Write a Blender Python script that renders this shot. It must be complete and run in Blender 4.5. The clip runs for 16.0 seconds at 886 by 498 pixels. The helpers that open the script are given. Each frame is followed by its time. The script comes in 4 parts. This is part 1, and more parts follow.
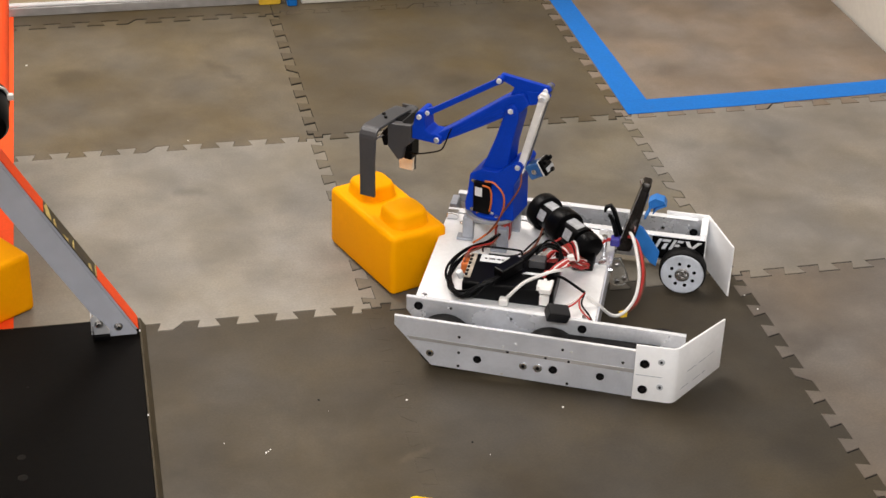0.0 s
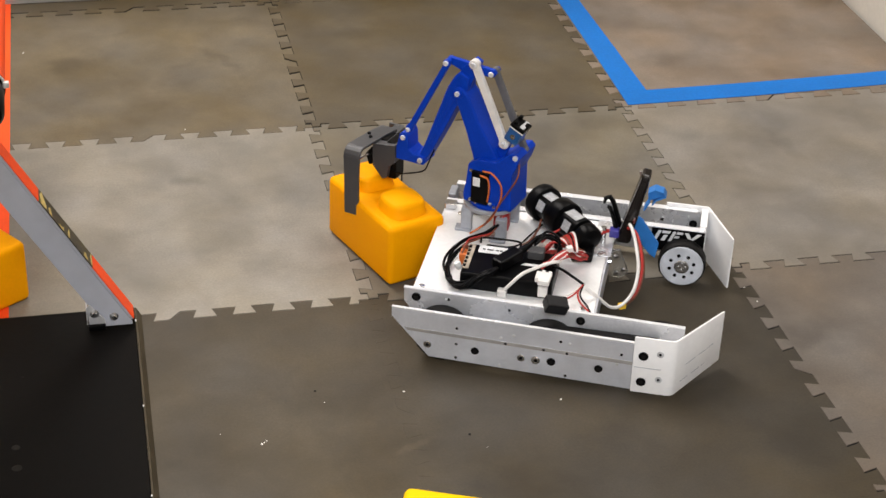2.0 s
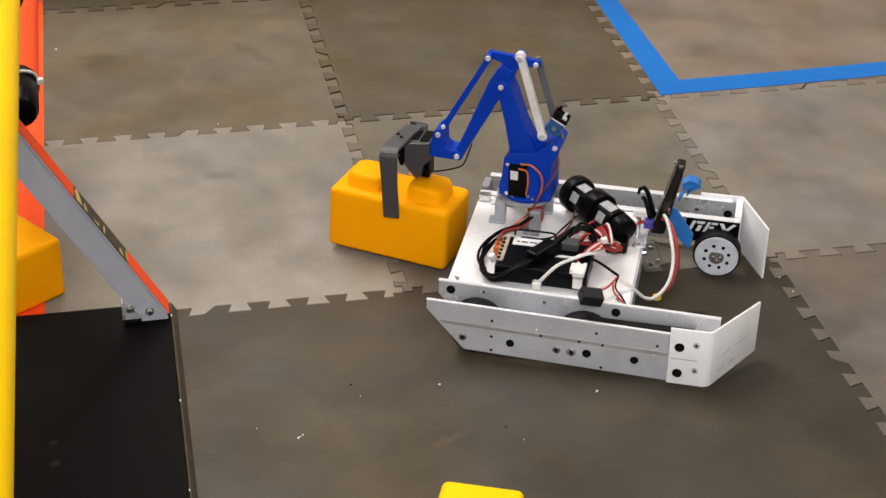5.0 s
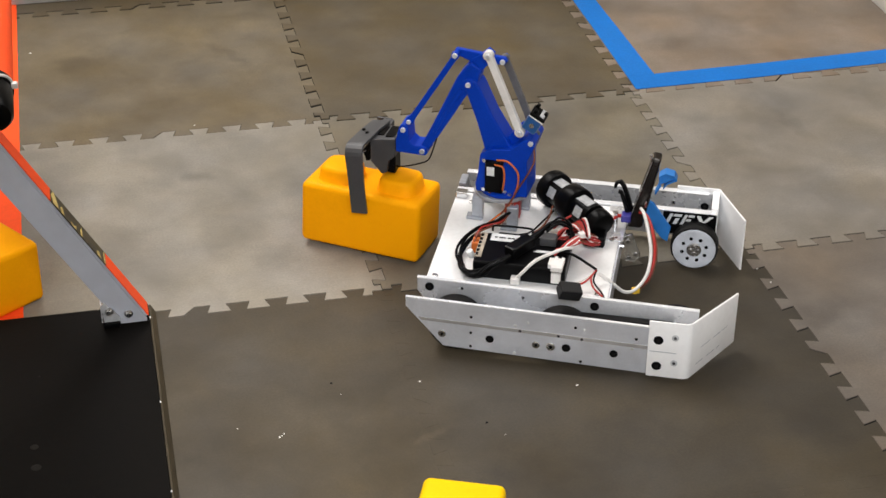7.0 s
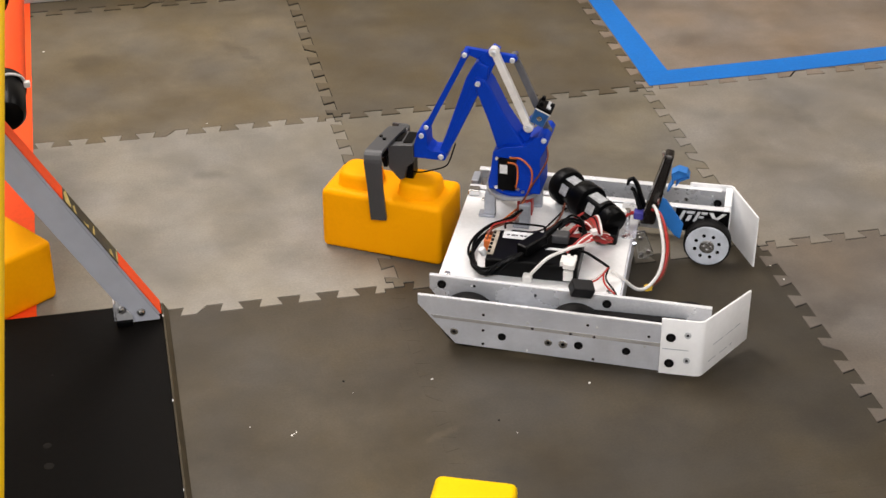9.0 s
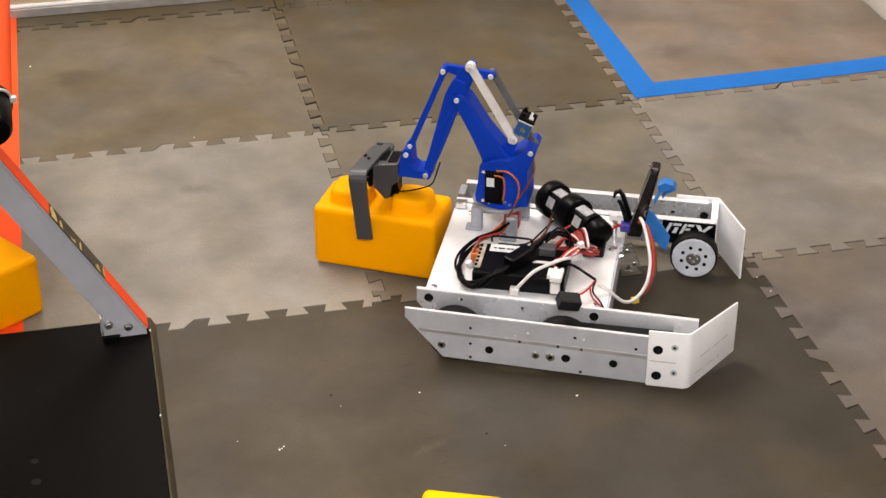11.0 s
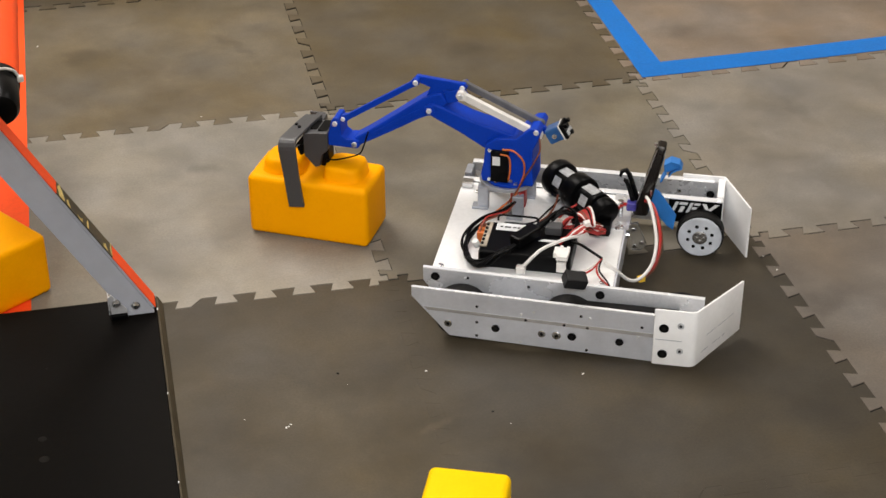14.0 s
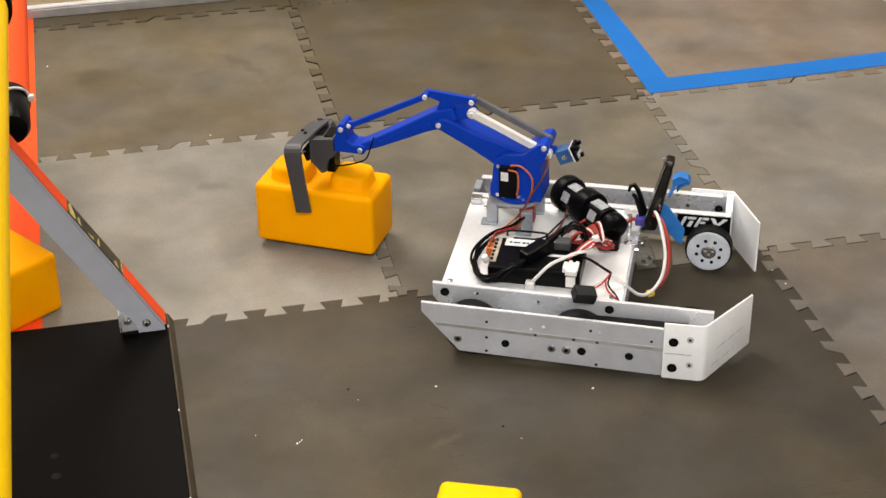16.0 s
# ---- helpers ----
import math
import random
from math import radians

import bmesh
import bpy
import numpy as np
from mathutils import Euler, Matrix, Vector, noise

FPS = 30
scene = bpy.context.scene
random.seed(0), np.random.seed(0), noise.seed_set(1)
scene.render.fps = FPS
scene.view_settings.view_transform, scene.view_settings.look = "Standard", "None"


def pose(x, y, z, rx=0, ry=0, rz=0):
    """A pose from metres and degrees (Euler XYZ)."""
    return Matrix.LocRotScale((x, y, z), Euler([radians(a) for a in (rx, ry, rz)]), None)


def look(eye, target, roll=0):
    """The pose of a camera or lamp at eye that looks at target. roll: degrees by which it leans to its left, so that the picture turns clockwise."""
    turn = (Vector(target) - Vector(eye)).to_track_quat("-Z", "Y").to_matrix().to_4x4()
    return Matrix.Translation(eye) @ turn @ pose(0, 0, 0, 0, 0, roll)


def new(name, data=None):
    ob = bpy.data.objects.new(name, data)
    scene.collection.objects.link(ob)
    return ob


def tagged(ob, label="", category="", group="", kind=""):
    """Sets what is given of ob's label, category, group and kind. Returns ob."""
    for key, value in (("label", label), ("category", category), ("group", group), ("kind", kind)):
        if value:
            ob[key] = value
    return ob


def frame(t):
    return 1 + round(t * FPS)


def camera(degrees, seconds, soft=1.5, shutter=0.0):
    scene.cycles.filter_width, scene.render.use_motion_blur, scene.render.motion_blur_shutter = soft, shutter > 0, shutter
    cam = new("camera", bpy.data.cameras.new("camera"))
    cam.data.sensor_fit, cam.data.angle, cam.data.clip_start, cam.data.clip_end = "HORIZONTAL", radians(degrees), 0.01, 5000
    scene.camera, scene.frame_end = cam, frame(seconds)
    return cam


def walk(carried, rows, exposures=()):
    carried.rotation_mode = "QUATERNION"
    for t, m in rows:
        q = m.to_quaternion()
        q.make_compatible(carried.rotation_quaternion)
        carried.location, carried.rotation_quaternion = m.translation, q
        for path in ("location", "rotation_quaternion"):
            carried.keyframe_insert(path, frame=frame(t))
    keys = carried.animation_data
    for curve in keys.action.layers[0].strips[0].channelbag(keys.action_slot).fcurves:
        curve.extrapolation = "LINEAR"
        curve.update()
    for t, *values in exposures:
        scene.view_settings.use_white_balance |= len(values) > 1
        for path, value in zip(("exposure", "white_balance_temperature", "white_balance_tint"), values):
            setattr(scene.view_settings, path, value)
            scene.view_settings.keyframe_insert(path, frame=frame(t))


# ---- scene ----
cam = camera(28.58, 16.0, soft=1.5, shutter=0.0)
walk(cam, [
    (0, look((-0.4193, -2.8686, 1.4570), (0.2495, -0.0091, -0.2564), 1.949)),
    (0.5, look((-0.4189, -2.8665, 1.4554), (0.2442, -0.0147, -0.2730), 2.011)),
    (1, look((-0.4192, -2.8636, 1.4541), (0.2422, -0.0131, -0.2771), 2.143)),
    (1.5, look((-0.4157, -2.8568, 1.4517), (0.2543, -0.0066, -0.2768), 2.105)),
    (2, look((-0.4141, -2.8545, 1.4500), (0.2545, -0.0053, -0.2806), 2.210)),
    (2.5, look((-0.4138, -2.8533, 1.4493), (0.2459, -0.0013, -0.2801), 2.091)),
    (3, look((-0.4132, -2.8515, 1.4492), (0.2468, -0.0030, -0.2858), 2.251)),
    (3.5, look((-0.4138, -2.8488, 1.4482), (0.2415, -0.0108, -0.3057), 2.210)),
    (3.7, look((-0.4157, -2.8491, 1.4502), (0.2247, -0.0154, -0.3161), 1.960)),
    (5.8, look((-0.4198, -2.8529, 1.4507), (0.1999, 0.0107, -0.2744), 0.838)),
    (6, look((-0.4198, -2.8546, 1.4501), (0.2322, 0.0042, -0.2709), 0.928)),
    (6.5, look((-0.4187, -2.8555, 1.4491), (0.2501, -0.0048, -0.2789), 0.845)),
    (7, look((-0.4173, -2.8547, 1.4498), (0.2299, -0.0115, -0.2987), 0.544)),
    (7.5, look((-0.4167, -2.8551, 1.4502), (0.2209, -0.0117, -0.3014), 0.412)),
    (8, look((-0.4156, -2.8552, 1.4503), (0.2032, -0.0105, -0.3061), 0.216)),
    (8.2, look((-0.4111, -2.8533, 1.4507), (0.2042, -0.0079, -0.3059), 0.131)),
    (10.3, look((-0.4090, -2.8547, 1.4525), (0.2064, -0.0038, -0.2949), 0.026)),
    (10.5, look((-0.4082, -2.8558, 1.4537), (0.2267, 0.0023, -0.2750), -0.119)),
    (11, look((-0.4075, -2.8546, 1.4545), (0.2308, -0.0016, -0.2813), 0.037)),
    (11.5, look((-0.4065, -2.8550, 1.4560), (0.2525, 0.0062, -0.2583), 0.015)),
    (12, look((-0.4064, -2.8573, 1.4561), (0.2346, -0.0012, -0.2737), -0.192)),
    (12.5, look((-0.4059, -2.8583, 1.4551), (0.2447, -0.0063, -0.2778), -0.077)),
    (13, look((-0.4071, -2.8588, 1.4545), (0.2297, -0.0022, -0.2758), -0.172)),
    (13.5, look((-0.4068, -2.8592, 1.4545), (0.2269, -0.0136, -0.2951), 0.092)),
    (14, look((-0.4066, -2.8608, 1.4535), (0.2125, -0.0228, -0.3135), -0.137)),
    (14.5, look((-0.4072, -2.8627, 1.4527), (0.2104, -0.0248, -0.3151), -0.181)),
    (15, look((-0.4080, -2.8659, 1.4522), (0.1961, -0.0080, -0.2878), -0.437)),
    (15.5, look((-0.4078, -2.8674, 1.4518), (0.1963, -0.0122, -0.2925), -0.494)),
    (16, look((-0.4098, -2.8703, 1.4519), (0.1973, -0.0090, -0.2814), -0.646)),
], exposures=[(0, -0.08, 6530, 13), (3, -0.08, 6450, 12), (3.5, -0.16, 6450, 12.5), (3.7, -0.16, 6450, 12.5), (5.8, -0.15, 6500, 13), (6.5, -0.14, 6360, 11), (8.2, -0.14, 6360, 11.5), (10.3, -0.01, 6700, 15.5), (12.5, -0.01, 6650, 13.5), (13, -0.06, 6580, 11), (13.5, -0.18, 6580, 11), (14, -0.18, 6580, 11), (14.5, -0.06, 6580, 11), (15.5, 0.0, 6600, 11), (16, 0.0, 6600, 11)])
# ---- end of path ----

from mathutils.geometry import tessellate_polygon

# ---- light: a closed workshop with ceiling panels ----
world = bpy.data.worlds.new("world")
world.use_nodes = True
world.node_tree.nodes["Background"].inputs[0].default_value = (0.9, 0.95, 1.0, 1)
world.node_tree.nodes["Background"].inputs[1].default_value = 0.05
scene.world = world
scene.view_settings.exposure = 0.0


def ceiling_lamp(x, y, z, sx, sy, watts, colour):
    data = bpy.data.lights.new("ceiling_lamp", "AREA")
    data.shape, data.size, data.size_y, data.energy, data.color = "RECTANGLE", sx, sy, watts, colour
    lamp = new("ceiling_lamp", data)
    lamp.matrix_world = pose(x, y, z)
    return lamp


ceiling_lamp(-0.75, 1.1, 2.94, 1.2, 2.4, 128, (1.0, 0.95, 0.89))
ceiling_lamp(1.6, 0.4, 2.94, 1.2, 2.4, 40, (1.0, 0.95, 0.89))
ceiling_lamp(-0.7, -4.0, 2.94, 2.4, 1.2, 176, (0.95, 0.97, 1.0))

# ---- materials ----


def material(name, colour, rough=0.5, metal=0.0, vary=0.12, grain=40.0, bump=0.05, stain=4.0, stain_amount=0.15, coat=0.0, gloss=0.5, distance=0.002):
    """Base colour with large stains and fine grain, roughness wear and a fine relief."""
    m = bpy.data.materials.new(name)
    m.use_nodes = True
    nt = m.node_tree
    n, l = nt.nodes, nt.links
    b = n["Principled BSDF"]
    b.inputs["Roughness"].default_value, b.inputs["Metallic"].default_value = rough, metal
    b.inputs["Coat Weight"].default_value, b.inputs["Specular IOR Level"].default_value = coat, gloss
    co = n.new("ShaderNodeTexCoord")
    big, fine = n.new("ShaderNodeTexNoise"), n.new("ShaderNodeTexNoise")
    big.inputs["Scale"].default_value, fine.inputs["Scale"].default_value = stain, grain
    big.inputs["Detail"].default_value, fine.inputs["Detail"].default_value = 5, 3
    big.inputs["Roughness"].default_value = 0.6
    for t in (big, fine):
        l.new(co.outputs["Object"], t.inputs["Vector"])
    hsv = n.new("ShaderNodeHueSaturation")
    hsv.inputs["Color"].default_value = (*colour, 1)
    a = n.new("ShaderNodeMapRange")
    a.inputs["From Min"].default_value, a.inputs["From Max"].default_value = 0.3, 0.7
    a.inputs["To Min"].default_value, a.inputs["To Max"].default_value = 1 - stain_amount, 1 + stain_amount
    l.new(big.outputs[0], a.inputs["Value"])
    c = n.new("ShaderNodeMapRange")
    c.inputs["From Min"].default_value, c.inputs["From Max"].default_value = 0.3, 0.7
    c.inputs["To Min"].default_value, c.inputs["To Max"].default_value = 1 - vary, 1 + vary
    l.new(fine.outputs[0], c.inputs["Value"])
    mul = n.new("ShaderNodeMath")
    mul.operation = "MULTIPLY"
    l.new(a.outputs[0], mul.inputs[0])
    l.new(c.outputs[0], mul.inputs[1])
    l.new(mul.outputs[0], hsv.inputs["Value"])
    l.new(hsv.outputs[0], b.inputs["Base Color"])
    r = n.new("ShaderNodeMapRange")
    r.inputs["To Min"].default_value, r.inputs["To Max"].default_value = max(rough - 0.12, 0.02), min(rough + 0.12, 1)
    l.new(big.outputs[0], r.inputs["Value"])
    l.new(r.outputs[0], b.inputs["Roughness"])
    if bump:
        bp = n.new("ShaderNodeBump")
        bp.inputs["Strength"].default_value, bp.inputs["Distance"].default_value = bump, distance
        l.new(fine.outputs[0], bp.inputs["Height"])
        l.new(bp.outputs[0], b.inputs["Normal"])
    return m


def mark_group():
    """Scuffs and spilled marks on the mats, at their places: centre, half length, half width, turn, strength (below 0:
    paler). The broad pale one at -0.27, -0.9 is the front mats' sheen, put into the colour.
    """
    g = bpy.data.node_groups.new("mat_marks_and_sheen", "ShaderNodeTree")
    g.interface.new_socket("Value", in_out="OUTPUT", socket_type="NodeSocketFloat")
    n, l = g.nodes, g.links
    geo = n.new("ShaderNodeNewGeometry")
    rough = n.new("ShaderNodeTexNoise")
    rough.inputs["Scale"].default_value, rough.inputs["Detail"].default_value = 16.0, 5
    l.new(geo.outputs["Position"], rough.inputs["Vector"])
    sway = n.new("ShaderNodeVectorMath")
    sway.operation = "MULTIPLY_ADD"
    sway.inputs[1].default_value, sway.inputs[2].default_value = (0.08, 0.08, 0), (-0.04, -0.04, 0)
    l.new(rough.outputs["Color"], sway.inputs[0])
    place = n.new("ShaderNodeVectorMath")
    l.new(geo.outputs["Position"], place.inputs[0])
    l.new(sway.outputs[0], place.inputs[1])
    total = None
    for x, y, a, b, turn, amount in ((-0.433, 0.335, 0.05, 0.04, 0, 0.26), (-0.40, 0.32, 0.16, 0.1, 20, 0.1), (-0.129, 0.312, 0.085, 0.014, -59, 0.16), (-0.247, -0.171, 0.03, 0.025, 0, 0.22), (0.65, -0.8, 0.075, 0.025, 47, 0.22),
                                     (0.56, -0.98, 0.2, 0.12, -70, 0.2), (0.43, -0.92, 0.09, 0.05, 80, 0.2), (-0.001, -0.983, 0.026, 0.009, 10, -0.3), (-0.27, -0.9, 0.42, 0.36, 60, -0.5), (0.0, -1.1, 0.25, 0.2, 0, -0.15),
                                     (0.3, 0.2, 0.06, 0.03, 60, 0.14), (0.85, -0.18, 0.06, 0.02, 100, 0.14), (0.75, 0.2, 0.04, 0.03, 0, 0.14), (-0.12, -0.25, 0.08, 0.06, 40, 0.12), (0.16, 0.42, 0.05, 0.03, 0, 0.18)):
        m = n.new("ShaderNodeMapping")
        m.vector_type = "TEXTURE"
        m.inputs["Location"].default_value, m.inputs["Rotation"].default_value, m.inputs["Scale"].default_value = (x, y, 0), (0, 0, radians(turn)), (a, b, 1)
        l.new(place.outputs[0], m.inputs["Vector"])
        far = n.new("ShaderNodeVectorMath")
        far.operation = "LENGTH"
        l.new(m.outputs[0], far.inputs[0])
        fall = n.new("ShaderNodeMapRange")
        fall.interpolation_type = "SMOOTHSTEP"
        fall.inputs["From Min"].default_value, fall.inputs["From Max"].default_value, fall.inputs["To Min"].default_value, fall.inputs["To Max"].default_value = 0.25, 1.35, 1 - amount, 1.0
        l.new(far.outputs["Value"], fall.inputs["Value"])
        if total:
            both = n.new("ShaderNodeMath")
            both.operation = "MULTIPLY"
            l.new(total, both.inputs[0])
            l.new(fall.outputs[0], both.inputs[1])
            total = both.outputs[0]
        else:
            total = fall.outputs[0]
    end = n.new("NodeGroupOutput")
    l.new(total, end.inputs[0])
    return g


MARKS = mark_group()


def mat_tile(name, colour, worn):
    """Foam mat: grey rubber with scuff marks, a sheen painted in by MARKS, brown dust and patchy sheen."""
    m = material(name, colour, rough=0.62, vary=0.09, grain=260, bump=0.3, stain=7.0, stain_amount=0.12, gloss=0.28, distance=0.0006)
    nt = m.node_tree
    n, l = nt.nodes, nt.links
    b = n["Principled BSDF"]
    src = b.inputs["Base Color"].links[0].from_socket
    geo = n.new("ShaderNodeNewGeometry")
    dust = n.new("ShaderNodeTexNoise")
    dust.inputs["Scale"].default_value, dust.inputs["Detail"].default_value, dust.inputs["Roughness"].default_value = 3.4, 8, 0.66
    l.new(geo.outputs["Position"], dust.inputs["Vector"])
    ramp = n.new("ShaderNodeMapRange")
    ramp.inputs["From Min"].default_value, ramp.inputs["From Max"].default_value = 0.42, 0.68
    ramp.inputs["To Max"].default_value = 0.95
    l.new(dust.outputs[0], ramp.inputs["Value"])
    mix = n.new("ShaderNodeMix")
    mix.data_type = "RGBA"
    mix.inputs["B"].default_value = (*worn, 1)
    l.new(ramp.outputs[0], mix.inputs["Factor"])
    l.new(src, mix.inputs["A"])
    smear = n.new("ShaderNodeTexNoise")
    smear.inputs["Scale"].default_value, smear.inputs["Detail"].default_value, smear.inputs["Distortion"].default_value = 9.0, 7, 0.35
    l.new(geo.outputs["Position"], smear.inputs["Vector"])
    marks = n.new("ShaderNodeMapRange")
    marks.inputs["From Min"].default_value, marks.inputs["From Max"].default_value = 0.36, 0.66
    marks.inputs["To Min"].default_value, marks.inputs["To Max"].default_value = 0.87, 1.13
    l.new(smear.outputs[0], marks.inputs["Value"])
    rnd = n.new("ShaderNodeObjectInfo")
    each = n.new("ShaderNodeMapRange")
    each.inputs["To Min"].default_value, each.inputs["To Max"].default_value = 0.98, 1.02
    l.new(rnd.outputs["Random"], each.inputs["Value"])
    hsv = n.new("ShaderNodeHueSaturation")
    l.new(mix.outputs["Result"], hsv.inputs["Color"])
    both = n.new("ShaderNodeMath")
    both.operation = "MULTIPLY"
    l.new(each.outputs[0], both.inputs[0])
    l.new(marks.outputs[0], both.inputs[1])
    scuffs_and_sheen = n.new("ShaderNodeGroup")
    scuffs_and_sheen.node_tree = MARKS
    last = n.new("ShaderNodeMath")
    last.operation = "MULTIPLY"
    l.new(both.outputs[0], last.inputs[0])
    l.new(scuffs_and_sheen.outputs[0], last.inputs[1])
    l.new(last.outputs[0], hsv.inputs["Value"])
    # warmer and cooler cast from patch to patch
    cast = n.new("ShaderNodeTexNoise")
    cast.inputs["Scale"].default_value, cast.inputs["Detail"].default_value = 5.5, 4
    l.new(geo.outputs["Position"], cast.inputs["Vector"])
    tint = n.new("ShaderNodeMapRange")
    tint.inputs["From Min"].default_value, tint.inputs["From Max"].default_value, tint.inputs["To Min"].default_value, tint.inputs["To Max"].default_value = 0.3, 0.7, 0.72, 1.28
    l.new(cast.outputs[0], tint.inputs["Value"])
    l.new(tint.outputs[0], hsv.inputs["Saturation"])
    l.new(hsv.outputs[0], b.inputs["Base Color"])
    return m


TILE_LIGHT = mat_tile("foam_mat_light", (0.228, 0.207, 0.17), (0.178, 0.16, 0.13))
TILE_PALE = mat_tile("foam_mat_pale", (0.208, 0.186, 0.154), (0.165, 0.146, 0.12))
TILE_CALM = mat_tile("foam_mat_calm", (0.158, 0.139, 0.105), (0.116, 0.1, 0.075))
TILE_WORN = mat_tile("foam_mat_worn", (0.13, 0.1056, 0.06975), (0.09312, 0.07296, 0.04557))
TILE_ROSE = mat_tile("foam_mat_rose", (0.198, 0.158, 0.121), (0.152, 0.118, 0.087))
TILE_SOFT = mat_tile("foam_mat_soft", (0.153, 0.1288, 0.1048), (0.1138, 0.0946, 0.07657))
TILE_MID = mat_tile("foam_mat_mid", (0.1604, 0.13, 0.0874), (0.1167, 0.09062, 0.05796))
TILE_DULL = mat_tile("foam_mat_dull", (0.096, 0.0752, 0.0447), (0.0685, 0.0515, 0.029))
TILE_DARK = mat_tile("foam_mat_dark", (0.08018, 0.06501, 0.03956), (0.05684, 0.04531, 0.02668))
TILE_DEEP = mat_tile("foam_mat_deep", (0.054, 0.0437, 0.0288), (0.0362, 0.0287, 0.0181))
JOINT = material("mat_gap_shade", (0.02, 0.018, 0.016), 0.9)
CONCRETE = material("concrete", (0.3, 0.27, 0.23), 0.7, stain=1.5, grain=60, bump=0.2)
PAINT = material("wall_paint", (0.68, 0.64, 0.57), 0.7, stain=0.8, stain_amount=0.05, vary=0.03, grain=90)
BEIGE = material("beige_panel", (0.5, 0.42, 0.28), 0.6, stain=3, stain_amount=0.08, vary=0.03, grain=90)
BLUE_TAPE = material("blue_tape", (0.008, 0.145, 0.5), 0.55, gloss=0.15, stain=9, stain_amount=0.08, vary=0.06, grain=180, bump=0.2)
RED_TAPE = material("red_tape", (0.92, 0.085, 0.014), 0.5, gloss=0.15, stain=8, stain_amount=0.08, vary=0.04, grain=150)
PALE_YELLOW = material("bright_yellow_plastic", (1.0, 0.62, 0.0), 0.5, gloss=0.08, stain=7, stain_amount=0.05, vary=0.02, grain=200, bump=0.08, distance=0.0005)
YELLOW = material("yellow_plastic", (1.0, 0.395, 0.0), 0.5, gloss=0.05, stain=7, stain_amount=0.05, vary=0.02, grain=200, bump=0.08, distance=0.0005)
ALU = material("brushed_aluminium", (0.79, 0.82, 0.89), 0.33, 0.62, vary=0.02, grain=220, stain=14, stain_amount=0.12, bump=0.02, distance=0.0003)
DECK = material("white_deck", (0.91, 0.91, 0.9), 0.34, 0.15, vary=0.03, grain=160, stain=9, stain_amount=0.05)
WHITE = material("white_plastic", (0.88, 0.88, 0.88), 0.42, vary=0.02, grain=120, stain=12, stain_amount=0.05)
BLUE = material("blue_print", (0.002, 0.042, 0.42), 0.42, gloss=0.14, vary=0.08, grain=420, stain=20, stain_amount=0.08, bump=0.25, distance=0.0004)
GREY = material("grey_print", (0.052, 0.052, 0.055), 0.42, vary=0.08, grain=420, stain=20, stain_amount=0.08, bump=0.25, distance=0.0004)
STAND = material("grey_stand", (0.36, 0.38, 0.42), 0.45, 0.4, stain=20)
BLACK = material("black_plastic", (0.0025, 0.0025, 0.0028), 0.34, gloss=0.09, stain=20)
RUBBER = material("black_rubber", (0.008, 0.0075, 0.007), 0.65, gloss=0.15, grain=200, bump=0.2)
BOARD = material("black_board", (0.004, 0.0033, 0.0027), 0.6, stain=6, stain_amount=0.35, grain=90, bump=0.1, gloss=0.045)
GRIME = material("board_grime", (0.013, 0.0115, 0.0095), 0.7, gloss=0.1)
EDGING = material("brown_edging", (0.066, 0.053, 0.033), 0.6, gloss=0.15, stain=18, stain_amount=0.25)
# ALU's darker copy: the shade on inner and far rails put into the colour
ALU_SHADE = material("shaded_aluminium", (0.72, 0.73, 0.75), 0.28, 0.55, vary=0.05, grain=220, stain=14, stain_amount=0.14, bump=0.06, distance=0.0004)
STRUT = material("grey_strut", (0.47, 0.49, 0.55), 0.55, 0.15, vary=0.03, stain=5, stain_amount=0.06)
STEEL = material("steel", (0.62, 0.62, 0.63), 0.25, 1.0, stain=30)
BRASS = material("worn_strip", (0.05, 0.04, 0.018), 0.4, 0.2, stain=45, stain_amount=0.7, vary=0.5, grain=120)
SCRAP = material("gold_scrap", (0.6, 0.47, 0.16), 0.5, vary=0.3, grain=200)
LABEL = material("paper_label", (0.7, 0.71, 0.71), 0.5, stain=30)
SILVER = material("silver_label", (0.43, 0.44, 0.45), 0.4, vary=0.18, grain=260, stain=60, stain_amount=0.25)
W_WHITE = material("white_wire", (0.78, 0.76, 0.73), 0.45)
W_RED = material("red_wire", (0.4, 0.02, 0.014), 0.42)
W_CRIMSON = material("dark_red_wire", (0.3, 0.014, 0.012), 0.45)
W_BROWN = material("brown_wire", (0.16, 0.04, 0.015), 0.45)
W_ORANGE = material("orange_wire", (0.6, 0.14, 0.02), 0.45)
SERVO_BLUE = material("blue_servo", (0.012, 0.08, 0.25), 0.28, coat=0.3)
BLUE_CLOTH = material("blue_strap", (0.02, 0.19, 0.58), 0.6, bump=0.3)
STAND_DARK = material("grey_rod_plastic", (0.1, 0.1, 0.11), 0.45, stain=20)
PAD = material("foam_pad", (0.86, 0.8, 0.66), 0.8)
STRIP = material("port_strip", (0.42, 0.36, 0.28), 0.5, stain=60, stain_amount=0.3)
GOLD = material("yellow_plug", (0.8, 0.5, 0.04), 0.4)
PURPLE = material("purple_plug", (0.04, 0.035, 0.26), 0.4)
SPECK = material("white_crumb", (0.85, 0.83, 0.78), 0.7)
HUB = material("hub_plastic", (0.6, 0.63, 0.68), 0.45, vary=0.05, stain=40, stain_amount=0.1)
# near white, so that the rail edges' highlight lies in the colour
LIP_GLINT = material("glinting_aluminium_edge", (0.93, 0.94, 0.96), 0.25, 0.3, vary=0.02, stain=30, stain_amount=0.06)
PIN = material("bright_pin", (0.86, 0.88, 0.92), 0.35, 0.5, stain=40)
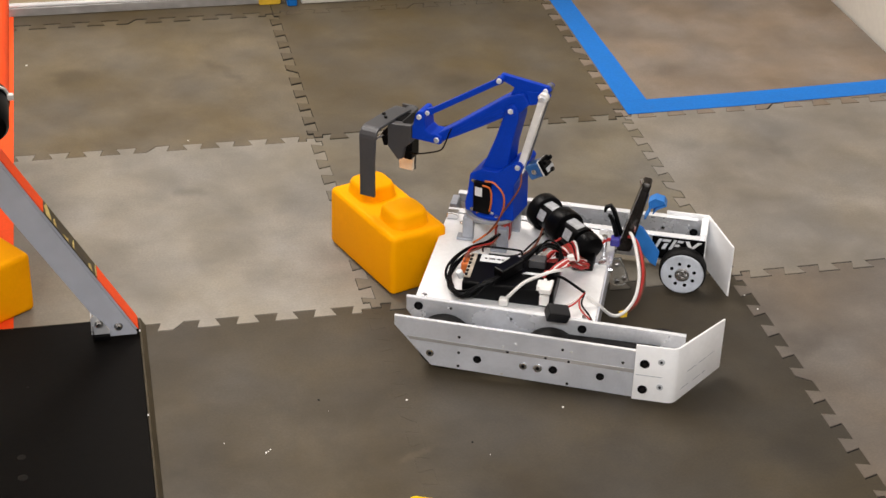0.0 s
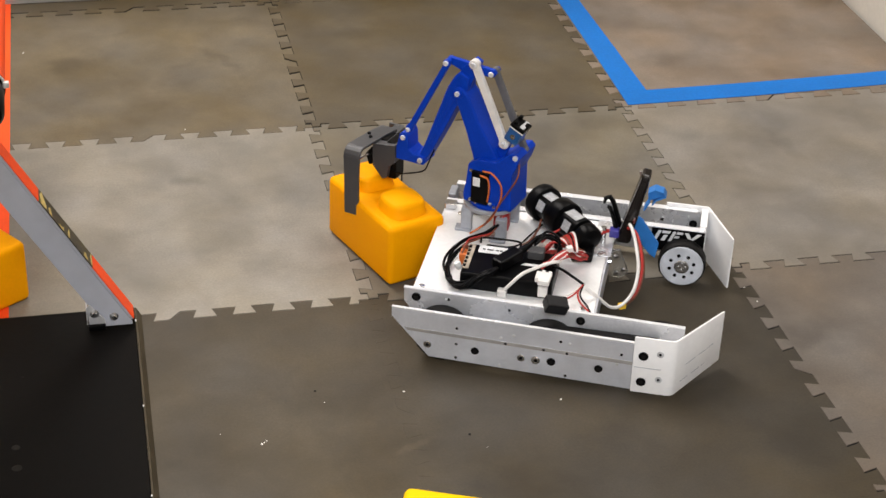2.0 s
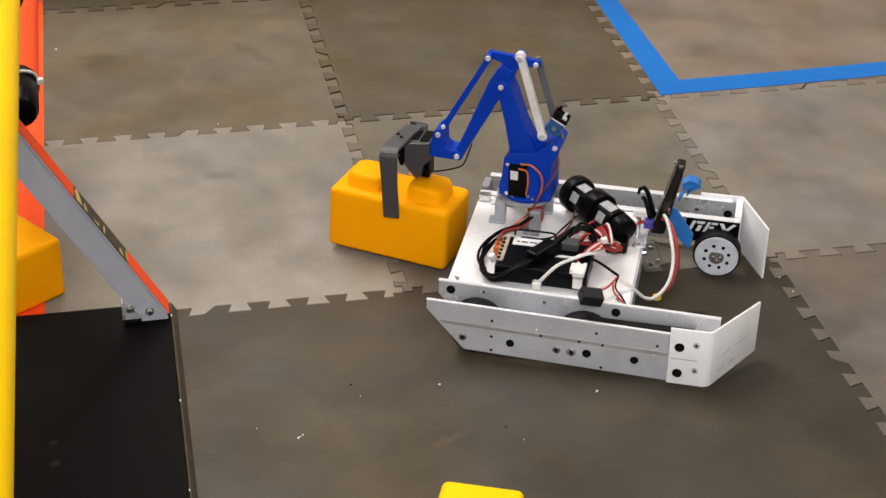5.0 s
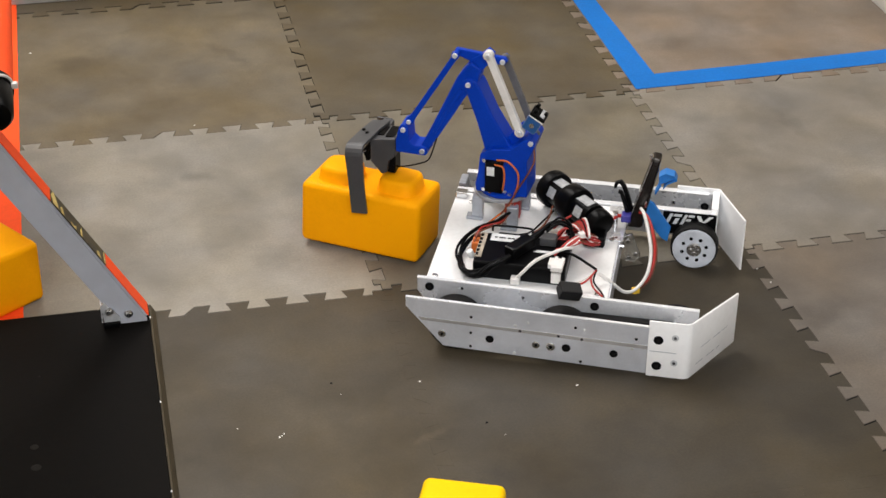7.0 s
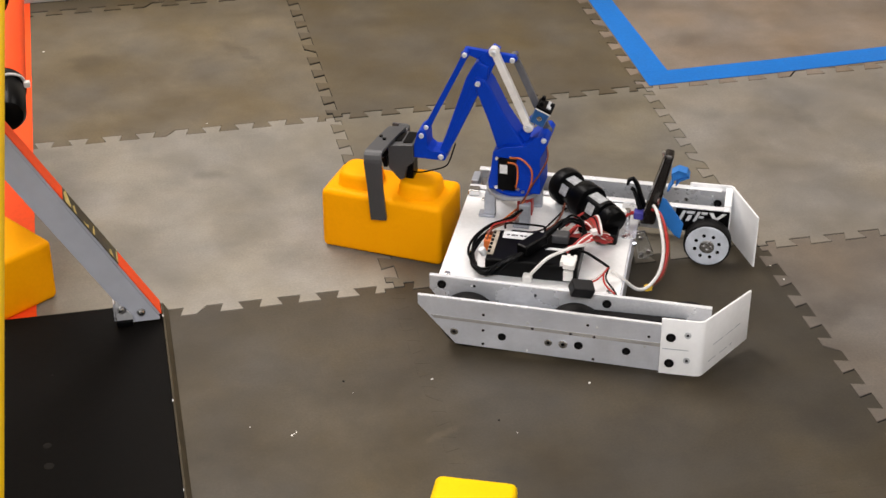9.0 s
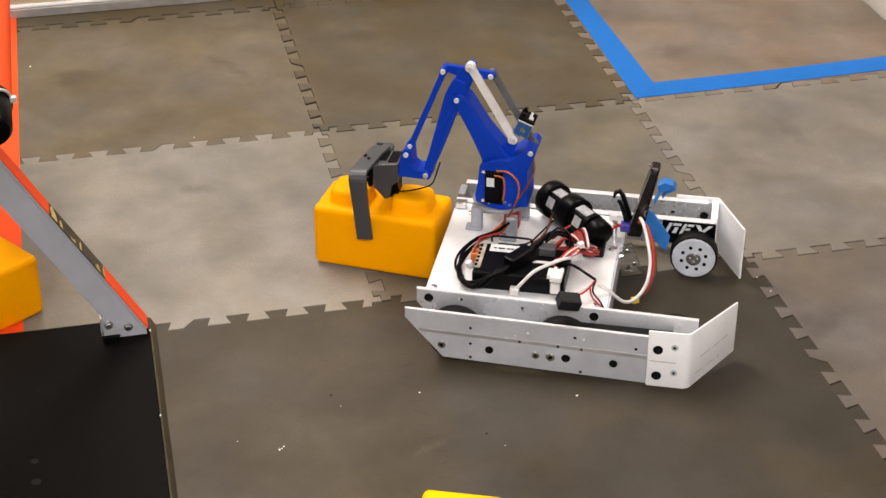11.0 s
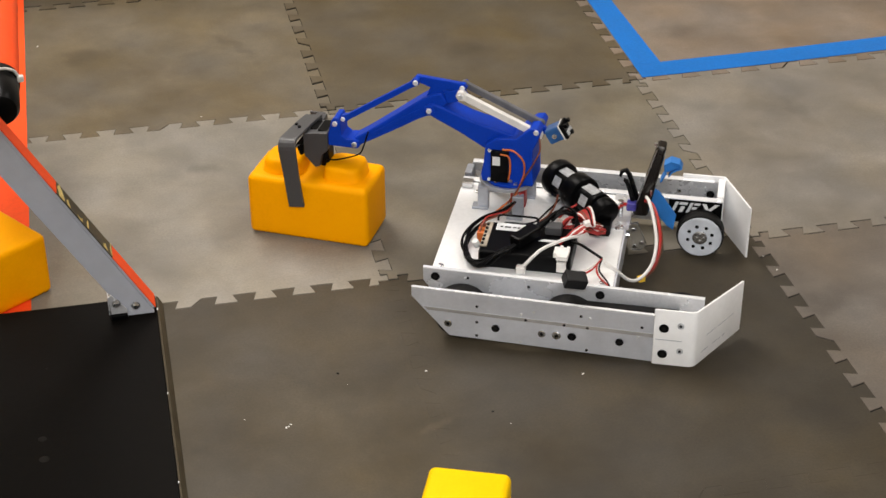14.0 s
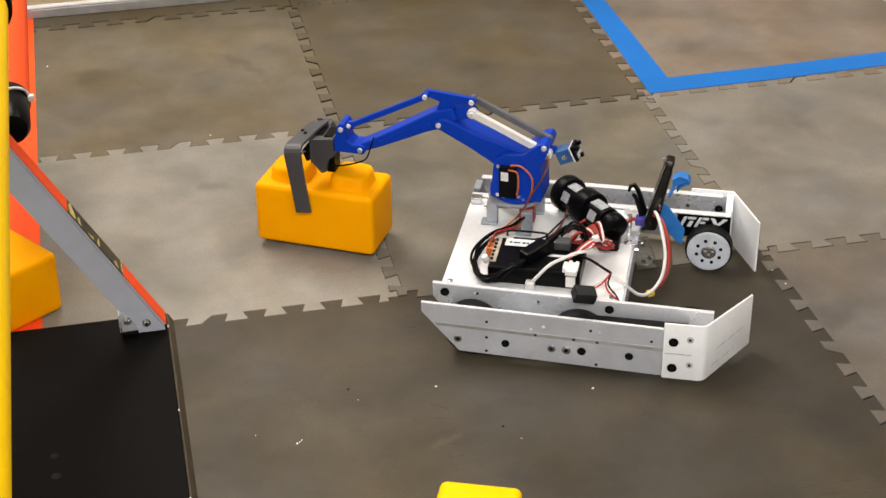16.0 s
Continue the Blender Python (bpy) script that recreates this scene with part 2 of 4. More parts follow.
FUSE = material("fuse_plastic", (0.008, 0.008, 0.009), 0.4, gloss=0.25, stain=30)
CLEAR = material("clear_acrylic", (0.9, 0.92, 0.93), 0.12, vary=0.02, stain_amount=0.04)
CLEAR.node_tree.nodes["Principled BSDF"].inputs["Transmission Weight"].default_value = 0.97
PHONE = material("glossy_phone", (0.012, 0.009, 0.008), 0.16, gloss=0.5, stain=30)
# greyer aluminium: shade of the rail front and the plate's fold in the colour
RAIL_SHADE = material("shaded_rail_aluminium", (0.42, 0.41, 0.4), 0.45, 0.5, stain=6, stain_amount=0.2)

# ---- mesh helpers ----


def part(name, bm, mat, parent=None, label="", at=None):
    me = bpy.data.meshes.new(name)
    bmesh.ops.recalc_face_normals(bm, faces=bm.faces)
    bm.to_mesh(me)
    bm.free()
    me.materials.append(mat)
    ob = new(name, me)
    if parent:
        ob.parent = parent
    if at is not None:
        ob.matrix_basis = at
    if label:
        tagged(ob, label)
    return ob


def same_part(ob, at, parent=None):
    """Another object on the same mesh."""
    o = new(ob.name.split(".")[0], ob.data)
    o.parent = parent or ob.parent
    o.matrix_basis = at
    return o


def smooth(ob, angle=35):
    me = ob.data
    me.polygons.foreach_set("use_smooth", [True] * len(me.polygons))
    me.set_sharp_from_angle(angle=radians(angle))
    return ob


def box(x0, x1, y0, y1, z0, z1, bevel=0.0, segments=2, bm=None):
    made = bmesh.new()
    bmesh.ops.create_cube(made, size=1)
    bmesh.ops.transform(made, matrix=Matrix.Translation(((x0 + x1) / 2, (y0 + y1) / 2, (z0 + z1) / 2)) @ Matrix.Diagonal((x1 - x0, y1 - y0, z1 - z0, 1)), verts=made.verts)
    if bevel:
        bmesh.ops.bevel(made, geom=made.edges[:], offset=bevel, segments=segments, profile=0.5, affect="EDGES")
    return join(bm, made)


def join(bm, made):
    if bm is None:
        return made
    me = bpy.data.meshes.new("joined")
    made.to_mesh(me)
    made.free()
    bm.from_mesh(me)
    bpy.data.meshes.remove(me)
    return bm


def prism(outline, y0, y1, bevel=0.0, bm=None, axis="y"):
    """Outline of (x, z) pushed from y0 to y1; axis z: outline of (x, y) from z0 to z1."""
    made = bmesh.new()
    put = (lambda a, b, c: (a, c, b)) if axis == "y" else (lambda a, b, c: (a, b, c))
    lo = [made.verts.new(put(a, b, y0)) for a, b in outline]
    hi = [made.verts.new(put(a, b, y1)) for a, b in outline]
    made.faces.new(lo)
    made.faces.new(hi[::-1])
    k = len(outline)
    for i in range(k):
        made.faces.new((lo[i], hi[i], hi[(i + 1) % k], lo[(i + 1) % k]))
    bmesh.ops.recalc_face_normals(made, faces=made.faces)
    if bevel:
        bmesh.ops.bevel(made, geom=made.edges[:], offset=bevel, segments=2, profile=0.5, affect="EDGES")
    return join(bm, made)


def rod(p, q, r, sides=16, r2=None, bm=None, bevel=0.0):
    p, q = Vector(p), Vector(q)
    made = bmesh.new()
    bmesh.ops.create_cone(made, cap_ends=True, segments=sides, radius1=r, radius2=r if r2 is None else r2, depth=(q - p).length)
    if bevel:
        caps = [e for e in made.edges if abs(e.verts[0].co.z - e.verts[1].co.z) < 1e-6]
        bmesh.ops.bevel(made, geom=caps, offset=bevel, segments=2, profile=0.5, affect="EDGES")
    bmesh.ops.transform(made, matrix=Matrix.Translation((p + q) / 2) @ (q - p).to_track_quat("Z", "Y").to_matrix().to_4x4(), verts=made.verts)
    return join(bm, made)


def wire(points, r, sides=8, steps=6, bm=None):
    """A round cable through the points."""
    pts = [Vector(p) for p in points]
    pts = [pts[0] * 2 - pts[1]] + pts + [pts[-1] * 2 - pts[-2]]
    line = []
    for i in range(1, len(pts) - 2):
        a, b, c, d = pts[i - 1:i + 3]
        for s in range(steps):
            t = s / steps
            line.append(0.5 * (2 * b + (c - a) * t + (2 * a - 5 * b + 4 * c - d) * t * t + (3 * b - a - 3 * c + d) * t ** 3))
    line.append(pts[-2])
    made = bmesh.new()
    rings, up = [], Vector((0.13, 0.2, 0.97))
    for i, p in enumerate(line):
        way = (line[min(i + 1, len(line) - 1)] - line[max(i - 1, 0)]).normalized()
        side = way.cross(up).normalized()
        up = side.cross(way).normalized()
        rings.append([made.verts.new(p + r * (math.cos(k * 2 * math.pi / sides) * side + math.sin(k * 2 * math.pi / sides) * up)) for k in range(sides)])
    for a, b in zip(rings, rings[1:]):
        for k in range(sides):
            made.faces.new((a[k], a[(k + 1) % sides], b[(k + 1) % sides], b[k]))
    made.faces.new(rings[0])
    made.faces.new(rings[-1][::-1])
    return join(bm, made)


def empty(name, m):
    ob = new(name)
    ob.empty_display_size = 0.05
    ob.matrix_world = m
    return ob


def strip_outline(points, widths):
    """Side outline of a bar through points (x, z) with a half width at each."""
    pts = [Vector(p) for p in points]
    left, right = [], []
    for i, p in enumerate(pts):
        d = (pts[min(i + 1, len(pts) - 1)] - pts[max(i - 1, 0)]).normalized()
        nrm = Vector((-d.y, d.x))
        left.append(p + nrm * widths[i])
        right.append(p - nrm * widths[i])
    return [tuple(v) for v in left + right[::-1]]


# ---- the field: ground, perimeter walls, room ----
P = 0.6
ground = tagged(part("ground", box(-6, 6, -6, 5, -0.13, -0.016), CONCRETE), "pale brown concrete floor under the mats", "floor", kind="structure")
floor = tagged(part("floor", box(-2.42, 1.2485, -4.22, 0.688, -0.0155, -0.0125), JOINT), "interlocking grey foam mat floor", "floor", kind="structure")


def teeth(flip, n=10):
    """One joint's wave along a tile's side: (along, out) from 0 to 1 tile; the flank at its middle is a plain slope."""
    out = []
    step = P / n
    o = 0.0105 * flip
    for i in range(n):
        a = i * step
        out += [(a - 0.0032, o), (a + step * 0.5 + 0.0032, o), (a + step * 0.5 - 0.0032, -o), (a + step + 0.0032, -o)]
        if i == n // 2 - 1:
            out[-1] = (a + step - 0.009, -o)
        if i == n // 2:
            out[-4] = (a + 0.009, o)
    out = [(min(max(a, 0.0165), P - 0.0165), q) for a, q in out]
    return [(0.016, 0.0)] + out + [(P - 0.016, 0.0)]


def tile_outline(gap, side=""):
    w, u = teeth(1), teeth(-1)
    south = [(a, o) for a, o in w]
    north = [(a, P + o) for a, o in reversed(w)]
    west = [(o, a) for a, o in reversed(u)]
    east = [(P + o, a) for a, o in u]
    ring = [(0, 0)] + south + [(P, 0)] + east + [(P, P)] + north + [(0, P)] + west
    if side == "east":
        ring = [(0, 0)] + south + [(P, 0), (P + 0.0425, 0), (P + 0.0425, P), (P, P)] + north + [(0, P)] + west
    if side == "strip":
        ring = [(0, 0)] + south + [(P, 0), (P, 0.08), (0, 0.08)]
    if side == "corner":
        ring = [(0, 0)] + south + [(P, 0), (P + 0.0425, 0), (P + 0.0425, 0.08), (0, 0.08)]
    clean = []
    for p in ring:
        if not clean or (Vector(p) - Vector(clean[-1])).length > 1e-4:
            clean.append(p)
    pts, k = [Vector(p) for p in clean], len(clean)
    inset = []
    for i in range(k):
        a, b = (pts[i] - pts[i - 1]).normalized(), (pts[(i + 1) % k] - pts[i]).normalized()
        nx, ny = -a.y - b.y, a.x + b.x
        inset.append(pts[i] + Vector((0.4 * gap * max(-1, min(1, nx)), gap * max(-1, min(1, ny)))))
    return [tuple(p) for p in inset]


def tile_mesh(mat, side="", tight=1.0):
    bm = bmesh.new()
    rim = tile_outline(0.0023 * tight, side)
    top = [bm.verts.new((a, b, 0.0)) for a, b in rim]
    mid = [bm.verts.new((a, b, -0.0012)) for a, b in tile_outline(0.0014 * tight, side)]
    low = [bm.verts.new((a, b, -0.012)) for a, b in tile_outline(0.0012 * tight, side)]
    for tri in tessellate_polygon([[Vector((a, b, 0)) for a, b in rim]]):
        bm.faces.new([top[i] for i in tri])
    k = len(top)
    for u, v in ((top, mid), (mid, low)):
        for i in range(k):
            bm.faces.new((u[i], v[i], v[(i + 1) % k], u[(i + 1) % k]))
    bmesh.ops.recalc_face_normals(bm, faces=bm.faces)
    me = bpy.data.meshes.new("tile")
    bm.to_mesh(me)
    bm.free()
    me.materials.append(mat)
    me.materials.append(JOINT)
    # cut sides below the rounded rim: the gaps' shade put into the colour
    for f in me.polygons:
        if f.center.z < -0.004:
            f.material_index = 1
    return me


def lay_tiles():
    tone = {"l": TILE_LIGHT, "p": TILE_PALE, "q": TILE_CALM, "r": TILE_WORN, "w": TILE_ROSE, "k": TILE_SOFT, "m": TILE_MID, "n": TILE_DULL, "d": TILE_DARK, "e": TILE_DEEP}
    kinds = {}
    # a few tiles lie a little off, which closes one joint and opens the next
    slip = {(3, 1): 0.001, (4, 0): 0.004, (4, 1): 0.0025, (5, 1): 0.0025, (5, 2): 0.002, (5, 0): 0.0025}
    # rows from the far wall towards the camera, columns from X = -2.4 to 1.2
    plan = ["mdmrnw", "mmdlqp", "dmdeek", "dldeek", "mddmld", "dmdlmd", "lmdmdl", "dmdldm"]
    for j, row in enumerate(plan):
        for i, kind in enumerate(row):
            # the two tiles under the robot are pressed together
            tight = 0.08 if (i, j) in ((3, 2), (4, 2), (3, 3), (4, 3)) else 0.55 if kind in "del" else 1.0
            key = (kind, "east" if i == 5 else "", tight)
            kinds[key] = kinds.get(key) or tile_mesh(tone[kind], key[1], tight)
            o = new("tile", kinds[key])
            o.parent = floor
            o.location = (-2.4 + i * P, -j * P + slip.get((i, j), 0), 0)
    # the n tone puts the shade at the wall into the strips' colour
    for i, kind in enumerate("ddnnnm"):
        key = (kind, "corner" if i == 5 else "strip")
        kinds[key] = kinds.get(key) or tile_mesh(tone[kind], key[1], 0.55 if kind in "del" else 1.0)
        o = new("border_strip", kinds[key])
        o.parent = floor
        o.location = (-2.4 + i * P, P + 0.003, 0)


lay_tiles()


def north_wall():
    wall = tagged(empty("wall_north", pose(0, 0, 0)), "low field wall with aluminium bottom rail and beige panel", "field wall", kind="structure")
    # one stretch with a rail, the next a plain white panel, both standing on the border strips
    # white top puts the rail's highlight, grey front its shade, into the colour
    part("bottom_rail", box(-2.42, 0.024, 0.659, 0.684, 0.0005, 0.02, 0.0015), RAIL_SHADE, wall, "dull aluminium bottom rail, its front's shade in the grey")
    part("rail_highlight", box(-2.42, 0.024, 0.66, 0.684, 0.0202, 0.0275, 0.003), WHITE, wall, "bottom rail's top edge, its highlight painted white")
    part("panel", box(-2.42, 0.024, 0.669, 0.681, 0.0276, 0.3), BEIGE, wall, "beige panel")
    # raised past the view so that its unseen top shades the mats below
    part("panel", box(0.068, 1.243, 0.645, 0.682, 0.0005, 0.55, 0.003), PAINT, wall, "off-white panel")
    part("top_rail", box(-2.42, 0.024, 0.661, 0.69, 0.3005, 0.325, 0.003), ALU, wall)


def east_wall():
    wall = tagged(empty("wall_east", pose(0, 0, 0)), "low off-white field wall panel beside the mats", "field wall", kind="structure")
    part("panel", box(1.2495, 1.2615, -4.2, 0.69, -0.012, 0.295), PAINT, wall, "off-white panel")
    part("top_rail", box(1.2415, 1.2715, -4.2, 0.69, 0.2955, 0.32, 0.003), ALU, wall)


north_wall()
east_wall()
clamp = tagged(part("wall_clamp", box(-0.024, 0.0238, 0.651, 0.6585, 0.0, 0.05, 0.003), GOLD), "yellow plastic clamp on the field wall's joint", "clamp")
clip = tagged(part("wall_clip", box(0.036, 0.0575, 0.636, 0.682, 0.0, 0.045, 0.003), BLUE_TAPE), "small blue clip between two field wall panels", "clip")


def room():
    for name, dims in (("wall_back", (-5, 5, 4.0, 4.15, -0.016, 3.0)), ("wall_front", (-5, 5, -5.15, -5.0, -0.016, 3.0)),
                       ("wall_left", (-5.15, -5, -5.0, 4.0, -0.016, 3.0)), ("wall_right", (5, 5.15, -5.0, 4.0, -0.016, 3.0))):
        tagged(part(name, box(*dims), PAINT), "plain off-white painted room wall", "wall", kind="structure")
    tagged(part("ceiling", box(-5.15, 5.15, -5.15, 4.15, 3.0, 3.1), PAINT), "plain white painted ceiling", "ceiling", kind="structure")


room()


def tape(name, outline, mat, label):
    bm = prism(outline, 0.0005, 0.0014, axis="z")
    return tagged(part(name, bm, mat), label, "floor tape")


blue_tape = tagged(empty("blue_tape", pose(0.612, 0.0105, 0)), "bright blue tape corner stuck to the foam mat", "floor tape")
part("tape_strip", prism([(-0.001, -0.003), (0.25, 0.0012), (0.49, 0.0115), (0.628, 0.019), (0.628, 0.078), (0.517, 0.0705), (0.275, 0.06), (0.0545, 0.0555), (-0.0005, 0.055)], 0.0005, 0.0013, axis="z"), BLUE_TAPE, blue_tape)
part("tape_strip", prism([(-0.0005, 0.0553), (0.0545, 0.0558), (0.0525, 0.25), (0.0495, 0.44), (0.047, 0.622), (0.0, 0.622), (0.002, 0.44), (0.0015, 0.25)], 0.0005, 0.0013, axis="z"), BLUE_TAPE, blue_tape)
tape("red_tape", [(-0.60, -0.62), (-0.547, -0.62), (-0.543, 0.66), (-0.596, 0.66)], RED_TAPE, "red orange tape line stuck to the foam mat")

# ---- stones ----


def stone(m, mat=YELLOW):
    h = 0.0508
    top = 0.105
    bm = box(-2 * h, 2 * h, -h, h, 0.0005, top, 0.0095, 4)
    for s in (-1, 1):
        made = bmesh.new()
        rings = []
        for half, z in ((0.0345, 0.0), (0.0328, 0.003), (0.0312, 0.0165), (0.0288, 0.0217), (0.0245, 0.0235)):
            ring = []
            for k in range(32):
                a = 2 * math.pi * k / 32
                c, d = math.cos(a), math.sin(a)
                r = half / (abs(c) ** 3.8 + abs(d) ** 3.8) ** (1 / 3.8)
                ring.append(made.verts.new((s * h + r * c, r * d, top - 0.001 + z)))
            rings.append(ring)
        for lo, hi in zip(rings, rings[1:]):
            for k in range(32):
                made.faces.new((lo[k], lo[(k + 1) % 32], hi[(k + 1) % 32], hi[k]))
        made.faces.new(rings[-1])
        bm = join(bm, made)
    ob = smooth(part("building_block", bm, mat), 50)
    ob.matrix_world = m
    return tagged(ob, "yellow plastic building block with two round studs", "toy block", group="yellow building blocks")


held_stone = stone(pose(0.05, -0.4605, 0, 0, 0, -70.3))
tagged(held_stone, "yellow plastic two-stud block held by the gripper")
left_stone = stone(pose(-0.570, -0.433, 0.0508, -90, 0, 125))
tagged(left_stone, "yellow plastic block lying on its side on red tape")
front_stone = stone(pose(-0.0567, -1.3316, 0.1275, 180, 0, 67.8), PALE_YELLOW)
tagged(front_stone, "yellow plastic block lying studs down on the mat")

# ---- bridge: base board, strut, tubes ----


def bridge():
    b = tagged(empty("field_bridge", pose(-0.36, -0.59, 0)), "field bridge with black base board, grey strut and coloured tubes", "bridge")
    # flat board, laid a little askew, with a sloping rubber edging
    part("base_board", prism([(-0.9, -0.002), (-0.0005, -0.004), (-0.0135, -1.25), (-0.9, -1.25)], 0.0005, 0.0185, 0.0012, axis="z"), BOARD, b, "black board")
    edge = [(-0.0001, 0.0005), (-0.0001, 0.0175), (0.0028, 0.0168), (0.0098, 0.0035), (0.0098, 0.0005)]
    part("edging", prism(edge, -1.25, -0.0035, 0.0008), EDGING, b, "worn brown rubber edging", at=pose(0, 0, 0, 0, 0, -0.6))
    chip = random.Random(5)
    for i in range(16):
        y = -0.05 - i * 0.07 + chip.uniform(-0.03, 0.03)
        part("glue_spot", box(-0.0008, 0.0008 + chip.uniform(0, 0.0008), y - chip.uniform(0.001, 0.003), y + chip.uniform(0.001, 0.003), 0.0186, 0.0192), LABEL if i % 3 == 0 else EDGING, b, at=pose(0, 0, 0, 0, 0, -0.6))
    for x, y, r in ((-0.166, -0.165, 0.002), (-0.176, -0.33, 0.006), (-0.1745, -0.375, 0.007)):
        part("dust_spot", rod((x, y, 0.0186), (x, y, 0.019), r, 14, r2=r * 0.6), GRIME, b)
    # angle strut leaning over the board
    y = -0.05
    strut = part("strut", prism([(-0.0445, 0.0205), (-0.005, 0.0205), (-0.005, 0.0245), (-0.327, 0.58), (-0.378, 0.58)], y - 0.004, y, 0.0008), STRUT, b, "grey metal strut")
    part("flange", prism([(-0.0065, 0.0285), (-0.0035, 0.03), (-0.3235, 0.5825), (-0.3268, 0.5805)], y - 0.003, y + 0.03), STRUT, b)

    def band(s0, s1, mat, label):
        a, c = Vector((-0.0034, 0.0301)), Vector((-0.3234, 0.5826))
        p, q, o = a.lerp(c, s0), a.lerp(c, s1), Vector((0.0012, 0.0008))
        part("tape_band", prism([tuple(p), tuple(p + o), tuple(q + o), tuple(q)], y - 0.0045, y + 0.031), mat, b, label)

    band(0.0, 0.17, RED_TAPE, "red tape")
    band(0.17, 0.38, BRASS, "worn black and gold tape")
    # torn scraps of gold tape left on the worn stretch
    torn = random.Random(8)
    for f, w, d0, d1 in ((0.352, 0.026, 0.004, 0.03), (0.33, 0.014, -0.004, 0.014), (0.285, 0.02, 0.006, 0.0), (0.262, 0.006, 0.01, 0.02), (0.19, 0.016, -0.004, 0.01), (0.173, 0.006, 0.0, 0.03)):
        a, c = Vector((-0.0034, 0.0301)), Vector((-0.3234, 0.5826))
        bm = bmesh.new()
        rim = []
        for k, e in ((0, -0.0046), (w * torn.uniform(0.6, 1.0), -0.0046), (w, d1 * 0.5), (w * torn.uniform(0.3, 0.7), d1), (0, d0)):
            p = a.lerp(c, f + k)
            rim.append(bm.verts.new((p.x + 0.0017, y + e, p.y + 0.0011)))
        lid = bmesh.ops.extrude_face_region(bm, geom=[bm.faces.new(rim)])["geom"]
        bmesh.ops.translate(bm, vec=(0.0004, 0, 0.0003), verts=[v for v in lid if isinstance(v, bmesh.types.BMVert)])
        bmesh.ops.recalc_face_normals(bm, faces=bm.faces)
        part("tape_scrap", bm, SCRAP, b)
    band(0.38, 1.0, RED_TAPE, "red tape")
    foot = part("foot_bracket", prism([(-0.068, 0.0287), (-0.07, 0.058), (-0.066, 0.063), (-0.0445, 0.036), (-0.0445, 0.0287)], y - 0.009, y - 0.0065, 0.0006), ALU_SHADE, b, "small steel angle bracket")
    # added black block stands in for the shade beneath the bracket
    part("bracket_shade", box(-0.069, -0.0445, y - 0.012, y + 0.014, 0.0187, 0.0285, 0.002), BLACK, foot, "black block for the shade under the bracket")
    part("bracket_side", box(-0.0715, -0.0695, y - 0.009, y + 0.012, 0.0287, 0.058, 0.0006), ALU_SHADE, foot)
    for x, z, d in ((-0.0595, 0.0475, 0.0092), (-0.0315, 0.037, 0.0042)):
        bolt = part("bolt", rod((x, y - d - 0.005, z), (x, y - d, z), 0.0046, 6, bevel=0.0008), STEEL, b)
        part("washer", rod((x, y - d - 0.0008, z), (x, y - d + 0.0002, z), 0.0065, 16), STEEL, bolt)
    # tubes that run level along the field
    smooth(part("yellow_tube", rod((-0.2112, 0.085, 0.5), (-0.2112, -1.9, 0.5), 0.04, 28, bevel=0.006), PALE_YELLOW, b, "yellow plastic tube"))
    part("tube_collar", rod((-0.2112, 0.12, 0.5), (-0.2112, 0.086, 0.5), 0.046, 24), BLACK, b)
    smooth(part("red_tube", rod((-0.197, 0.62, 0.3), (-0.197, 0.208, 0.3), 0.032, 28), RED_TAPE, b, "orange red plastic tube"))
    smooth(part("tube_cap", rod((-0.194, 0.2, 0.3), (-0.194, 0.112, 0.294), 0.0285, 28, bevel=0.014), BLACK, b, "black end cap"))
    part("cap_ring", rod((-0.195, 0.2075, 0.3), (-0.195, 0.194, 0.3), 0.031, 28, bevel=0.001), RUBBER, b)
    tie = smooth(part("cable_tie", wire([(-0.225, 0.172, 0.304), (-0.212, 0.176, 0.3225), (-0.192, 0.183, 0.331), (-0.172, 0.192, 0.323), (-0.164, 0.197, 0.306)], 0.0022), W_WHITE, b, "white cable tie"), 80)
    part("tie_head", box(-0.168, -0.158, 0.19, 0.2, 0.302, 0.312, 0.002), W_WHITE, tie)
    return b


bridge()

# ---- robot: chassis ----
YAW = -23.0
robot = tagged(empty("robot", pose(0, -0.766, 0, 0, 0, YAW)), "aluminium wheeled robot with blue printed arm and loose wiring", "robot")


def screw(x, y, z, r, parent, mat=BLACK, out=0.003, hole=True):
    o = part("bolt", rod((x, y, z), (x, y - out, z), r, 14, bevel=r * 0.2), mat, parent)
    part("bolt_socket", rod((x, y - out, z), (x, y - out - 0.0006, z), r * 0.45, 6), RUBBER if mat is BLACK else BLACK, o)
    return o


def rail(name, outline, y0, y1, label, mat=ALU):
    r = part(name, prism(outline, y0, y1, 0.0006), mat, robot, label)
    return r


